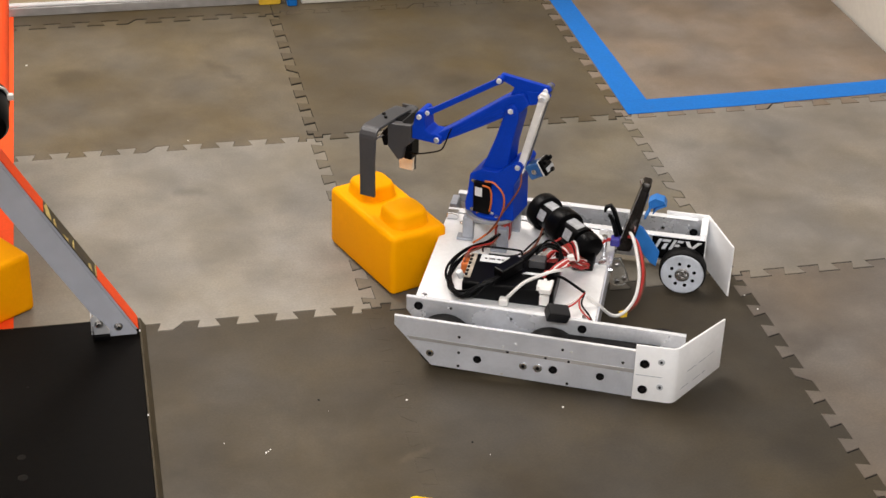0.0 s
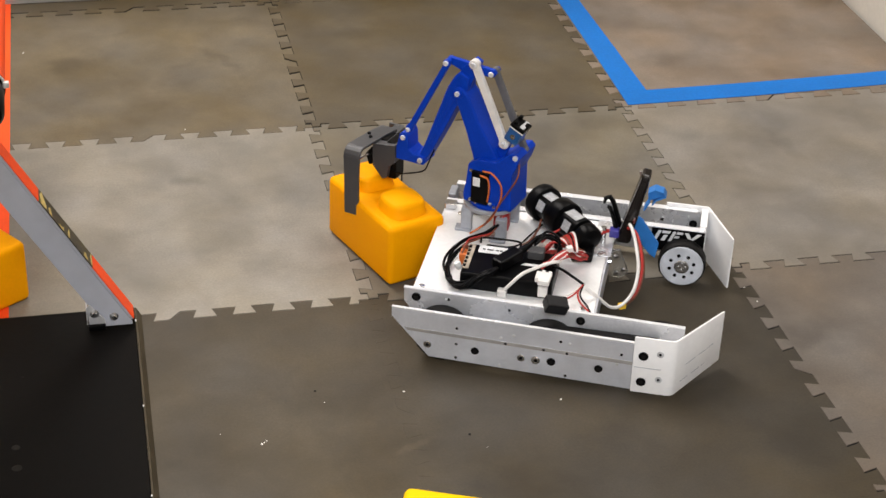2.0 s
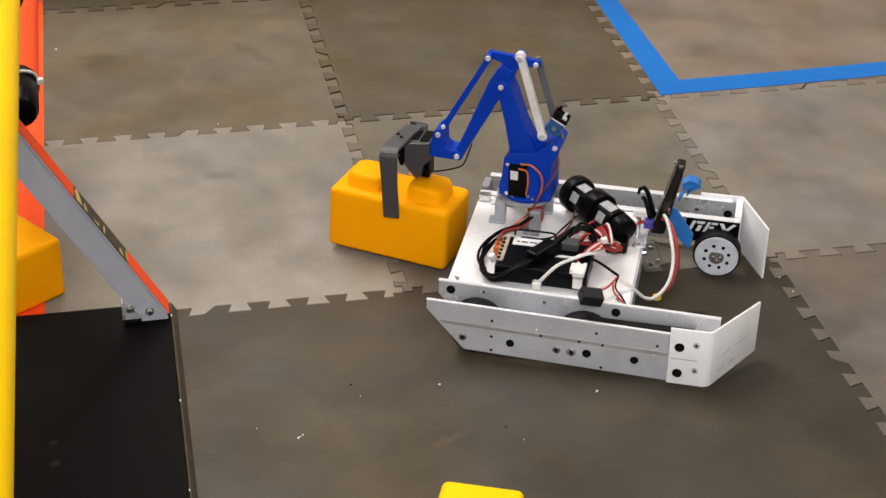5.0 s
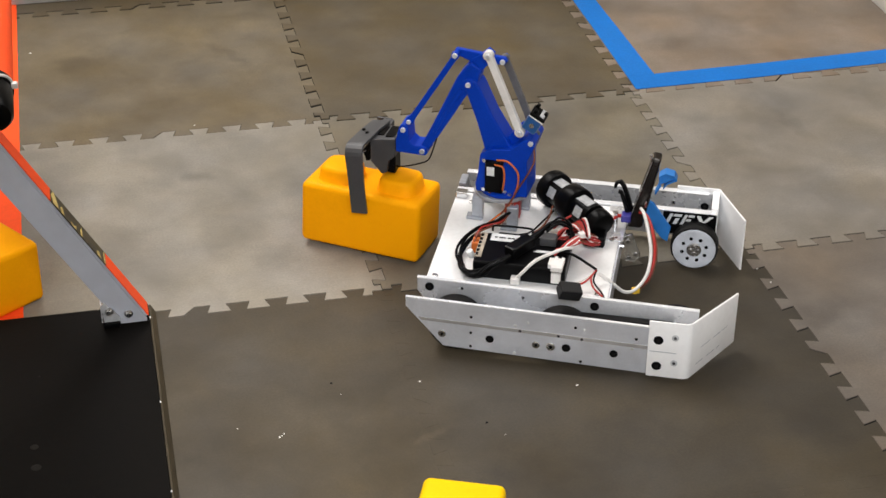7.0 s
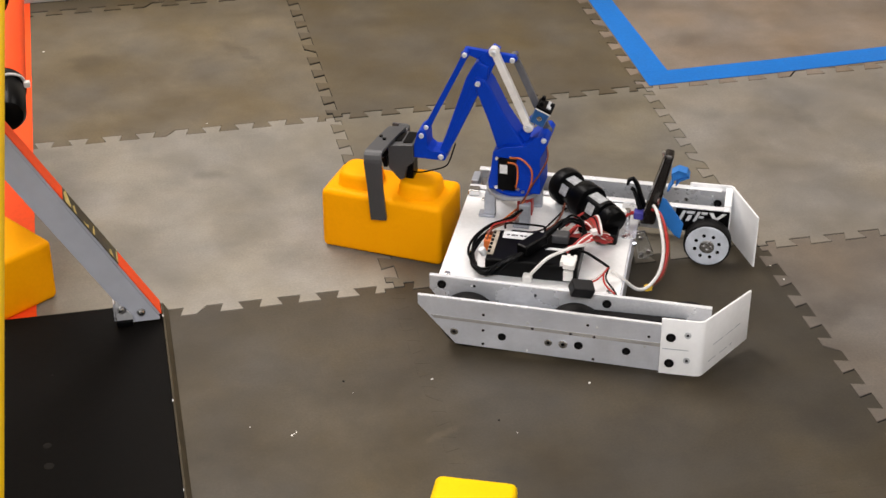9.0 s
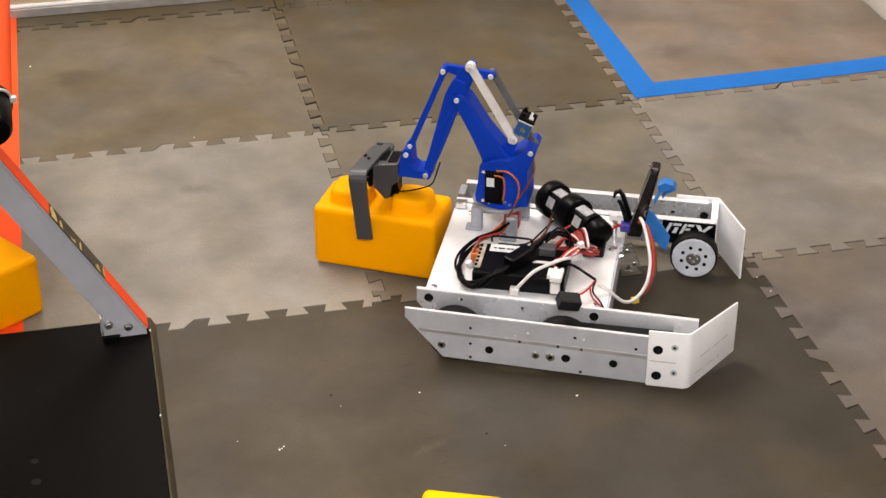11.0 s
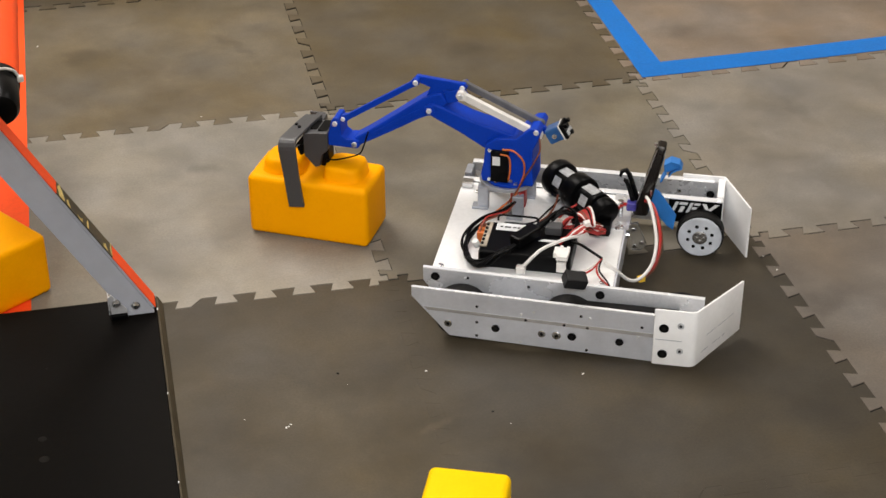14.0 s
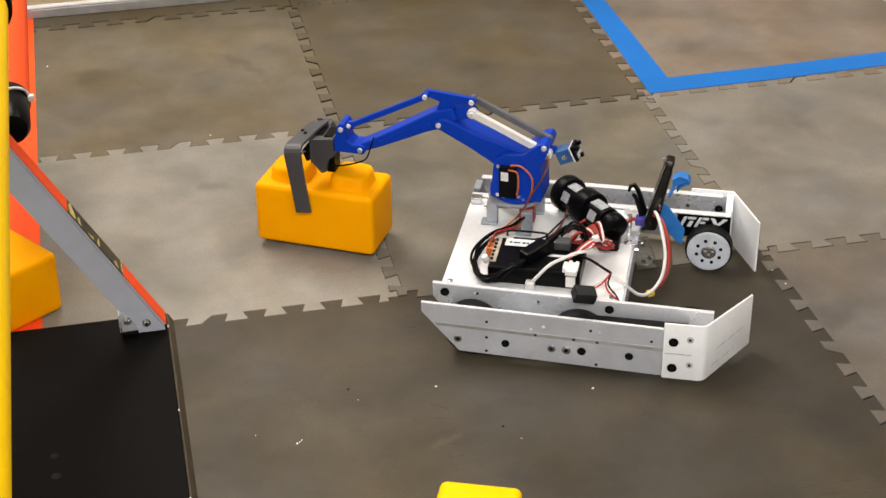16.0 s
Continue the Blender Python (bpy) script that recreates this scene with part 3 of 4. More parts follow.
def chassis():
    # near outer side plate, its front sunk a little
    near = rail("side_rail", [(0.003, 0.0915), (0.003, 0.077), (0.059, 0.014), (0.372, 0.004), (0.372, 0.083)], 0.0, 0.003, "brushed aluminium side plate")
    # darker strip puts the soft shade of the side plate's fold into colour
    part("crease", prism([(0.022, 0.0605), (0.027, 0.0555), (0.3565, 0.0465), (0.3565, 0.0525)], -0.0004, 0.0, 0), RAIL_SHADE, near)
    part("top_lip", prism([(0.003, 0.0915), (0.372, 0.083), (0.372, 0.0845), (0.003, 0.093)], -0.0006, 0.004), LIP_GLINT, near)
    for x, z, r, m in ((0.0575, 0.036, 0.0062, STEEL), (0.128, 0.035, 0.0062, BLACK), (0.196, 0.034, 0.006, STEEL), (0.2175, 0.0335, 0.0068, STEEL), (0.24, 0.034, 0.0066, BLACK), (0.309, 0.033, 0.0062, BLACK)):
        screw(x, 0.0, z, r, near, m, 0.0025)
    # black ones are holes; pale ones put rivets' highlights into the colour
    for x, z in ((0.1, 0.069), (0.1, 0.042), (0.1, 0.0185), (0.165, 0.0625), (0.165, 0.0145), (0.172, 0.054), (0.228, 0.052), (0.252, 0.07), (0.265, 0.068), (0.262, 0.051), (0.262, 0.0125), (0.34, 0.0615), (0.335, 0.0445), (0.1835, 0.069)):
        part("rivet_hole", rod((x, 0.0004, z), (x, -0.0005, z), 0.0022, 10), BLACK if (x * 1000) % 2 < 1 else LABEL, near)
    bend = [(0.357, -0.0028), (0.408, -0.0028)] + [(0.408 + 0.013 * math.sin(radians(q)), 0.0102 - 0.013 * math.cos(radians(q))) for q in (15, 30, 45, 58)] + [(0.4775, 0.0955)]
    bm = prism(strip_outline(bend, [0.0016] * len(bend)), 0.004, 0.0975, 0.0009, axis="z")
    for v in bm.verts:
        if v.co.z < 0.05:
            v.co.z += max(v.co.x - 0.42, 0) * 0.15
    bumper = smooth(part("bumper", bm, WHITE, robot, "white plastic bumper bent round the corner"), 30)
    for x0, x1, z in ((0.022, 0.045, 0.0465), (0.052, 0.07, 0.0485), (0.074, 0.088, 0.0505), (0.012, 0.03, 0.0215), (0.04, 0.058, 0.0235), (0.064, 0.07, 0.025)):
        part("scratch", prism([(x0, z), (x1, z + 0.0015), (x1, z + 0.0022), (x0, z + 0.0005)], -0.0003, 0.0), STAND, bumper, at=pose(0.4183, 0.0015, 0, 0, 0, 57.4) @ pose(0, -0.0013, 0))
    for x, z, m in ((0.3715, 0.0675, BLACK), (0.3715, 0.0235, BLACK), (0.395, 0.0735, SILVER), (0.396, 0.0305, SILVER)):
        screw(x, -0.0045, z, 0.0072 if m is BLACK else 0.005, bumper, m, 0.0025 if m is BLACK else 0.0008)
    part("scuff", box(0.36, 0.398, -0.0049, -0.0044, 0.047, 0.0478), STAND, bumper)
    # near inner plate
    inner = rail("inner_rail", [(0.013, 0.1032), (0.013, 0.082), (0.05, 0.036), (0.425, 0.03), (0.425, 0.0945)], 0.0375, 0.0405, "bare aluminium inner rail", ALU_SHADE)
    part("top_lip", prism([(0.013, 0.1033), (0.425, 0.0946), (0.425, 0.0961), (0.013, 0.1048)], 0.0369, 0.0425), LIP_GLINT, inner)
    for x, z in ((0.0316, 0.0909), (0.2747, 0.0862)):
        screw(x, 0.0375, z, 0.0068, inner)
    for x, z in ((0.08, 0.0925), (0.17, 0.0875), (0.235, 0.078)):
        part("rivet_hole", rod((x, 0.0378, z), (x, 0.037, z), 0.0022, 10), BLACK, inner)
    # wheels between the near plates
    wheel_at(0.0745, 0.012, 0.036, False, 0.0425)
    wheel_at(0.232, 0.012, 0.036, False, 0.0425)
    wheel_at(0.392, 0.056, 0.082, False, 0.039)
    part("drive_chain", box(0.235, 0.39, 0.02, 0.034, 0.066, 0.077, 0.002), RUBBER, robot, "black drive belt")
    # far plates
    far_in = rail("inner_rail", [(0.02, 0.0895), (0.02, 0.05), (0.436, 0.045), (0.436, 0.0895)], 0.3375, 0.3405, "bare aluminium inner rail", ALU_SHADE)
    part("top_lip", box(0.02, 0.436, 0.331, 0.343, 0.0896, 0.0916, 0.0005), LIP_GLINT, far_in)
    sticker = part("sticker", box(0.352, 0.436, 0.3345, 0.3372, 0.048, 0.0885), BLACK, far_in, "black sticker with a white mark")
    # white slanted marks of the sticker, drawn as plain shapes
    def bar(x, w, z0, z1):
        return [(x + 0.42 * (z0 - 0.066), z0), (x + 0.42 * (z1 - 0.066), z1), (x + w + 0.42 * (z1 - 0.066), z1), (x + w + 0.42 * (z0 - 0.066), z0)]

    for pts in (bar(0.3555, 0.0052, 0.066, 0.084), bar(0.3625, 0.0125, 0.0795, 0.084), bar(0.3675, 0.0062, 0.066, 0.0765), bar(0.379, 0.0048, 0.066, 0.084), bar(0.3855, 0.0095, 0.08, 0.084), bar(0.385, 0.0075, 0.0725, 0.0765),
                [(0.4045, 0.084), (0.4135, 0.067), (0.4315, 0.084), (0.4245, 0.084), (0.4155, 0.0745), (0.411, 0.084)]):
        part("mark", prism(pts, 0.3338, 0.3344), LABEL, sticker)
    far_out = rail("side_rail", [(0.026, 0.0895), (0.026, 0.06), (0.07, 0.014), (0.436, 0.006), (0.436, 0.0895)], 0.3985, 0.4015, "bare aluminium side plate", ALU_SHADE)
    part("top_lip", box(0.026, 0.42, 0.3935, 0.405, 0.0896, 0.0916, 0.0005), LIP_GLINT, far_out)
    for x, z, r, m in ((0.415, 0.067, 0.0068, BLACK), (0.365, 0.07, 0.0036, STEEL)):
        screw(x, 0.3985, z, r, far_out, m)
    fb = part("bumper", box(0.369, 0.4375, 0.4022, 0.4055, 0.006, 0.098, 0.001), WHITE, robot, "white plastic bumper plate")
    part("bumper_wing", prism([(0, 0.006), (0.101, 0.006), (0.101, 0.096), (0, 0.098)], -0.0033, 0.0, 0.0012), WHITE, fb, at=pose(0.4385, 0.4035, 0, 0, 0, -64.2))
    part("bumper_gusset", box(0.4265, 0.4375, 0.3435, 0.402, 0.0455, 0.094, 0.001), WHITE, fb)
    # visible drive wheel with its white hub
    wheel_at(0.4055, 0.309, 0.334, True)
    # deck
    deck = part("deck", box(0.021, 0.291, 0.0478, 0.3305, 0.0855, 0.0885, 0.0008), DECK, robot, "white painted metal deck plate")
    for x, y in ((0.0335, 0.07), (0.036, 0.315), (0.05, 0.3), (0.275, 0.065), (0.285, 0.23), (0.281, 0.225)):
        part("bolt", rod((x, y, 0.0886), (x, y, 0.091), 0.0048, 12, bevel=0.0008), STEEL, deck)
    part("deck_corner", box(0.022, 0.04, 0.309, 0.325, 0.0886, 0.099, 0.0015), STEEL, deck)
    fr = part("front_bracket", box(0.2915, 0.2945, 0.0478, 0.3305, 0.045, 0.0895, 0.0006), ALU, robot, "aluminium angle at the deck's front")
    part("bracket_lip", box(0.268, 0.298, 0.222, 0.332, 0.0887, 0.0905, 0.0005), ALU_SHADE, fr)
    for y in (0.236, 0.27, 0.3):
        part("bolt", rod((0.2946, y, 0.073), (0.299, y, 0.073), 0.0042, 10), STEEL, fr)
    part("spacer", rod((0.281, 0.262, 0.0906), (0.281, 0.262, 0.118), 0.0045, 12), STEEL, fr)
    post = part("post", prism([(0.2955, 0.088), (0.31, 0.093), (0.3255, 0.0555), (0.316, 0.044), (0.3035, 0.044)], 0.24, 0.246, 0.0008), CLEAR, robot, "clear acrylic bracket")
    for x, z in ((0.305, 0.082), (0.318, 0.06), (0.308, 0.053)):
        part("bolt", rod((x, 0.2398, z), (x, 0.236, z), 0.0036, 10, bevel=0.0006), STEEL, post)
    part("tail_tab", box(0.018, 0.03, 0.36, 0.392, 0.065, 0.0893, 0.002), STAND, robot)


def wheel_at(x, y0, y1, hubbed, WR=0.038):
    w = part("wheel", rod((x, y0 + 0.001, WR), (x, y1, WR), WR - 0.0005, 40, bevel=0.003), RUBBER, robot, "black rubber drive wheel")
    smooth(w)
    if hubbed:
        hub = part("hub", rod((x, y0 - 0.0012, WR), (x, y0 + 0.002, WR), 0.0342, 40, bevel=0.0025), HUB, w, "white plastic hub with holes")
        for k in range(8):
            a = k * math.pi / 4 + 0.3
            part("hub_hole", rod((x + 0.0195 * math.cos(a), y0 - 0.001, WR + 0.0195 * math.sin(a)), (x + 0.0195 * math.cos(a), y0 - 0.0018, WR + 0.0195 * math.sin(a)), 0.003, 10), BLACK, hub)
        part("hub_boss", rod((x, y0 - 0.0012, WR), (x, y0 - 0.004, WR), 0.012, 20, bevel=0.0015), STEEL, hub)
        for k in range(4):
            a = k * math.pi / 2
            part("bolt", rod((x + 0.0058 * math.cos(a), y0 - 0.004, WR + 0.0058 * math.sin(a)), (x + 0.0058 * math.cos(a), y0 - 0.006, WR + 0.0058 * math.sin(a)), 0.0022, 8), STEEL, hub)
    return w


chassis()

# ---- robot: electronics and wiring on the deck ----


def electronics():
    hub = part("control_hub", box(0.088, 0.226, 0.078, 0.166, 0.0887, 0.1165, 0.003), BLACK, robot, "black electronics box with paper label")
    part("label_patch", box(0.104, 0.147, 0.142, 0.163, 0.1166, 0.117), LABEL, hub)
    for i, w in enumerate((0.004, 0.006, 0.003, 0.005, 0.004)):
        part("print_bar", box(0.11 + 0.0065 * i, 0.1105 + 0.0065 * i + w * 0.9, 0.15, 0.1535, 0.1171, 0.1174), BLACK, hub)
    part("label_patch", prism([(0.172, 0.12), (0.198, 0.12), (0.201, 0.1265), (0.178, 0.1265)], 0.1166, 0.117, axis="z"), LABEL, hub)
    part("top_panel", box(0.112, 0.16, 0.168, 0.178, 0.0887, 0.112, 0.002), BLACK, hub)
    smooth(part("guard_wire", wire([(0.104, 0.17, 0.1165), (0.1035, 0.1735, 0.121), (0.108, 0.177, 0.1225), (0.135, 0.178, 0.1225), (0.16, 0.177, 0.1225), (0.1645, 0.1735, 0.121), (0.164, 0.169, 0.1165)], 0.0016, steps=4), BLACK, hub), 80)
    ports = part("port_strip", box(0.0885, 0.0985, 0.09, 0.16, 0.1166, 0.119, 0.0008), STRIP, hub, "pale connector strip")
    for i in range(6):
        part("port", box(0.0895, 0.0935, 0.093 + 0.011 * i, 0.0985 + 0.011 * i, 0.119, 0.1205), BLACK, hub)
    for y in (0.13, 0.142, 0.154):
        part("plug", box(0.078, 0.09, y - 0.0035, y + 0.0035, 0.1, 0.118, 0.001), W_ORANGE if y < 0.15 else W_BROWN, hub)
    smooth(part("round_button", rod((0.0835, 0.101, 0.11), (0.0795, 0.0985, 0.121), 0.0052, 16, bevel=0.001), LABEL, hub))
    plug = part("white_plug", prism([(0.1995, 0.077), (0.2045, 0.077), (0.2045, 0.0695), (0.2215, 0.0685), (0.2225, 0.1), (0.2175, 0.101), (0.217, 0.097), (0.2125, 0.097), (0.212, 0.102), (0.2075, 0.102), (0.207, 0.097), (0.2, 0.0975)], 0.1168, 0.1245, 0.0008, axis="z"), W_WHITE, hub, "white four-way wire connector")
    for x in (0.2055, 0.2115, 0.217):
        part("contact", box(x - 0.0013, x + 0.0013, 0.088, 0.0935, 0.1246, 0.125), LABEL, plug)
    part("white_plug", box(0.2055, 0.2195, 0.0705, 0.0775, 0.096, 0.112, 0.001), W_WHITE, hub)
    part("connector", box(0.179, 0.204, 0.139, 0.158, 0.1167, 0.131, 0.002), GREY, hub, "grey plug")
    # cable gland lying across the box
    gland = part("cable_gland", box(-0.024, 0.024, -0.0105, 0.0105, -0.0085, 0.0085, 0.003), BLACK, robot, "thick black plug", at=pose(0.153, 0.115, 0.1275, 0, -4, 55))
    smooth(part("sleeve", rod((0.0242, 0, 0), (0.05, 0.001, 0.002), 0.0062, 14, r2=0.0042), BLACK, gland))
    smooth(part("cable", wire([(0.178, 0.152, 0.132), (0.188, 0.174, 0.134), (0.198, 0.188, 0.132), (0.212, 0.184, 0.13), (0.22, 0.166, 0.127)], 0.0036), BLACK, robot, "thick black cable"), 80)
    # two drum motors on one axis, joined by a narrower core
    way = Vector((0.67, -0.742, 0))
    c0 = Vector((0.191, 0.303, 0.1175))
    smooth(part("motor_core", rod(c0 + way * -0.012, c0 + way * 0.09, 0.0218, 28, bevel=0.001), BLACK, robot, "black motor core"))
    for start, end, lab in ((-0.029, -0.008, (0.006, 0.0)), (0.0215, 0.05, (0.069, 0.07))):
        m = smooth(part("motor", rod(c0 + way * start, c0 + way * end, 0.0295, 32, bevel=0.003), BLACK, robot, "black drum motor with silver labels"))
        part("label_patch", box(-0.0145, 0.0145, -0.008, 0.008, 0.0217, 0.0224), SILVER, m, at=pose(*(c0 + way * lab[0]), 6, 0, -47.9))
        part("label_patch", box(-0.0085, 0.0085, -0.008, 0.008, 0.0217, 0.0224), SILVER, m, at=pose(*(c0 + way * (lab[1] + 0.002)), 66, 0, -47.9))
    smooth(part("motor_end", rod(c0 + way * 0.0905, c0 + way * 0.112 + Vector((0, 0, -0.004)), 0.022, 24, bevel=0.004), BLACK, robot, "black motor end"))
    part("motor_mount", box(0.238, 0.272, 0.196, 0.24, 0.0887, 0.106, 0.004), BLACK, robot, "black printed motor mount")
    # phone in its stand, edge on
    phone = part("phone", prism([(0.299, 0.089), (0.3225, 0.089), (0.3455, 0.211), (0.331, 0.213)], 0.268, 0.296, 0.004), PHONE, robot, "black phone standing on edge in a holder")
    part("phone_edge", prism([(0.301, 0.1), (0.3025, 0.1), (0.3315, 0.208), (0.3305, 0.208)], 0.2665, 0.2678), STEEL, phone)
    part("phone_glass", prism([(0.3075, 0.112), (0.321, 0.108), (0.3395, 0.2), (0.332, 0.202)], 0.2669, 0.2678, 0.0003), PHONE, phone)
    part("volume_key", box(0.325, 0.328, 0.266, 0.2678, 0.128, 0.139), STEEL, phone)
    part("holder_screw", rod((0.33, 0.274, 0.2105), (0.3285, 0.274, 0.2165), 0.003, 8), STEEL, phone)
    claw = part("clamp_arm", prism(strip_outline([(0.2765, 0.1475), (0.278, 0.1555), (0.2845, 0.159), (0.2905, 0.151), (0.295, 0.139), (0.3, 0.122), (0.307, 0.098)], [0.0022, 0.0028, 0.003, 0.0032, 0.0034, 0.004, 0.005]), 0.283, 0.29, 0.001), BLACK, phone, "black phone clamp")
    part("prong", prism(strip_outline([(0.2825, 0.148), (0.287, 0.146), (0.2925, 0.132), (0.299, 0.112)], [0.0018, 0.0026, 0.003, 0.0036]), 0.272, 0.279, 0.001), BLACK, claw)
    part("plug", box(0.29, 0.305, 0.262, 0.278, 0.1, 0.113, 0.002), PURPLE, phone, "purple plug")
    # blue strap round the phone holder
    loop = part("strap", prism(strip_outline([(0.338, 0.135), (0.345, 0.15), (0.343, 0.166), (0.352, 0.172), (0.365, 0.169), (0.369, 0.162), (0.362, 0.159), (0.3545, 0.1545), (0.35, 0.146)], [0.0012, 0.0012, 0.0014, 0.0014, 0.0012, 0.0012, 0.0012, 0.0012, 0.0008]), 0.298, 0.318, 0.0003), BLUE_CLOTH, robot, "loose crumpled blue tape strap")
    part("strap_fold", prism([(0.3455, 0.152), (0.3445, 0.164), (0.3535, 0.1695), (0.364, 0.167), (0.3665, 0.1625), (0.356, 0.158)], 0.302, 0.303), BLUE_CLOTH, loop)
    part("strap", prism([(0.327, 0.128), (0.338, 0.122), (0.3665, 0.082), (0.363, 0.056), (0.353, 0.062), (0.335, 0.084), (0.322, 0.098)], 0.292, 0.297, 0.001), BLUE_CLOTH, robot, "blue tape strip")

    def lead(points, r, mat, name="wire", label=""):
        return smooth(part(name, wire(points, r), mat, robot, label), 80)

    lead([(0.153, 0.071, 0.095), (0.163, 0.073, 0.108), (0.18, 0.084, 0.1235), (0.2, 0.101, 0.128), (0.219, 0.118, 0.129), (0.23, 0.132, 0.124)], 0.0026, W_WHITE, "cable", "white cable")
    part("white_plug", box(0.146, 0.16, 0.066, 0.079, 0.0887, 0.1, 0.002), W_WHITE, robot, "white wire connector")
    lead([(0.219, 0.118, 0.122), (0.235, 0.11, 0.124), (0.256, 0.1, 0.118), (0.27, 0.0955, 0.112)], 0.0022, BLACK)
    lead([(0.27, 0.0955, 0.112), (0.264, 0.08, 0.108), (0.2685, 0.066, 0.1), (0.284, 0.052, 0.094)], 0.0014, W_RED)
    lead([(0.27, 0.0955, 0.112), (0.268, 0.076, 0.104), (0.281, 0.06, 0.097), (0.288, 0.049, 0.092)], 0.0014, BLACK)
    lead([(0.268, 0.096, 0.11), (0.255, 0.078, 0.106), (0.243, 0.066, 0.104)], 0.0015, W_WHITE)
    lead([(0.269, 0.094, 0.11), (0.257, 0.074, 0.104), (0.245, 0.062, 0.102)], 0.0013, W_RED)
    relay = part("fuse_holder", box(-0.0165, 0.0165, -0.011, 0.011, -0.009, 0.009, 0.002), FUSE, robot, "dark grey fuse holder hanging on its wires", at=pose(0.2380, 0.0269, 0.114, 18, 14, 24))
    lead([(0.274, 0.0965, 0.105), (0.29, 0.1, 0.092), (0.311, 0.118, 0.065), (0.327, 0.14, 0.058), (0.341, 0.163, 0.072), (0.343, 0.19, 0.096), (0.334, 0.222, 0.118), (0.326, 0.24, 0.132), (0.32, 0.262, 0.128)], 0.0027, W_WHITE, "cable", "white cable loop")
    lead([(0.33, 0.15, 0.055), (0.3445, 0.166, 0.068), (0.349, 0.19, 0.094), (0.341, 0.222, 0.116), (0.33, 0.246, 0.126), (0.318, 0.264, 0.12)], 0.0024, W_RED, "cable", "red cable loop")
    lead([(0.333, 0.152, 0.052), (0.347, 0.17, 0.064), (0.3515, 0.195, 0.092), (0.343, 0.226, 0.112), (0.332, 0.25, 0.12)], 0.0016, W_BROWN)
    part("yellow_plug", box(-0.0055, 0.0055, -0.0045, 0.0045, -0.004, 0.004, 0.001), GOLD, robot, "small yellow connector", at=pose(0.3265, 0.143, 0.054, 0, 0, 30))
    # red and black bundle between the motors and the box
    for i in range(12):
        s = i * 0.0026
        lead([(0.196 + s, 0.158 + s, 0.118), (0.212 + s, 0.168 + 0.6 * s, 0.134 + 0.4 * s), (0.236 + 0.6 * s, 0.168 - s, 0.132 + 0.3 * s), (0.252 - 0.5 * s, 0.18 + s, 0.114), (0.244, 0.196 + s, 0.1)], 0.0018, (W_RED, W_RED, BLACK, W_RED, W_WHITE, W_RED, W_BROWN)[i % 7])
    for i in range(6):
        s = i * 0.0035
        lead([(0.205, 0.112 + s, 0.119), (0.222 + s, 0.13, 0.134), (0.238, 0.15 - s, 0.135), (0.254 - s, 0.166, 0.124), (0.24 + s, 0.186, 0.113)], 0.0017, (W_RED, W_WHITE, W_RED)[i % 3])
    tangle = random.Random(11)
    for i in range(22):
        w = lambda k=0.006: tangle.uniform(-k, k)
        lead([(0.192 + w(), 0.172 + w(0.012), 0.1 + w(0.004)), (0.21 + w(), 0.176 + w(0.012), 0.113 + w()), (0.23 + w(), 0.178 + w(0.014), 0.118 + w()), (0.25 + w(), 0.186 + w(0.012), 0.11 + w()), (0.262 + w(), 0.2 + w(), 0.098 + w(0.003))], 0.0019, (W_CRIMSON, W_RED, W_CRIMSON, W_BROWN, W_CRIMSON, W_WHITE)[i % 6])
    part("wire_tag", box(-0.006, 0.006, -0.004, 0.004, -0.004, 0.004, 0.001), W_WHITE, robot, "", at=pose(0.241, 0.149, 0.138, 10, 0, 40))
    lead([(0.16, 0.216, 0.093), (0.172, 0.228, 0.098), (0.18, 0.25, 0.105), (0.182, 0.272, 0.112)], 0.0016, W_BROWN)
    lead([(0.13, 0.205, 0.0915), (0.155, 0.214, 0.0945), (0.17, 0.24, 0.1), (0.185, 0.268, 0.106)], 0.0014, BLACK)
    part("wire_tag", box(0.186, 0.206, 0.218, 0.228, 0.0925, 0.1, 0.001), W_WHITE, robot, "white connector")
    lead([(0.19, 0.222, 0.1), (0.2, 0.236, 0.106), (0.212, 0.244, 0.112), (0.222, 0.25, 0.118)], 0.0018, W_RED)
    lead([(0.204, 0.222, 0.097), (0.222, 0.228, 0.103), (0.24, 0.224, 0.1), (0.256, 0.212, 0.096)], 0.0017, W_WHITE)
    lead([(0.263, 0.23, 0.1), (0.272, 0.244, 0.108), (0.284, 0.262, 0.111), (0.296, 0.27, 0.107)], 0.003, W_RED)
    part("wire_tag", box(0.268, 0.28, 0.252, 0.264, 0.106, 0.118, 0.002), W_WHITE, robot, "white connector")
    # black leads from the arm that loop round the box
    rnd = random.Random(4)
    for i in range(4):
        s, w = i * 0.0022, lambda: rnd.uniform(-0.004, 0.004)
        lead([(0.128 + s * 0.5, 0.235, 0.125), (0.106 + w(), 0.218 - s, 0.107 + s), (0.083 - s + w(), 0.188, 0.102 + s), (0.0665 - s + w(), 0.15 + w(), 0.097 + s), (0.068 - s + w(), 0.108 + w(), 0.095 + s), (0.082 - s + w(), 0.078 + w(), 0.093 + s), (0.103 + w(), 0.068 + s, 0.099 + s), (0.13 + s, 0.08, 0.119)], 0.0021, BLACK, "cable", "black cable loop" if i == 0 else "")
    for i in range(4):
        s = i * 0.0026
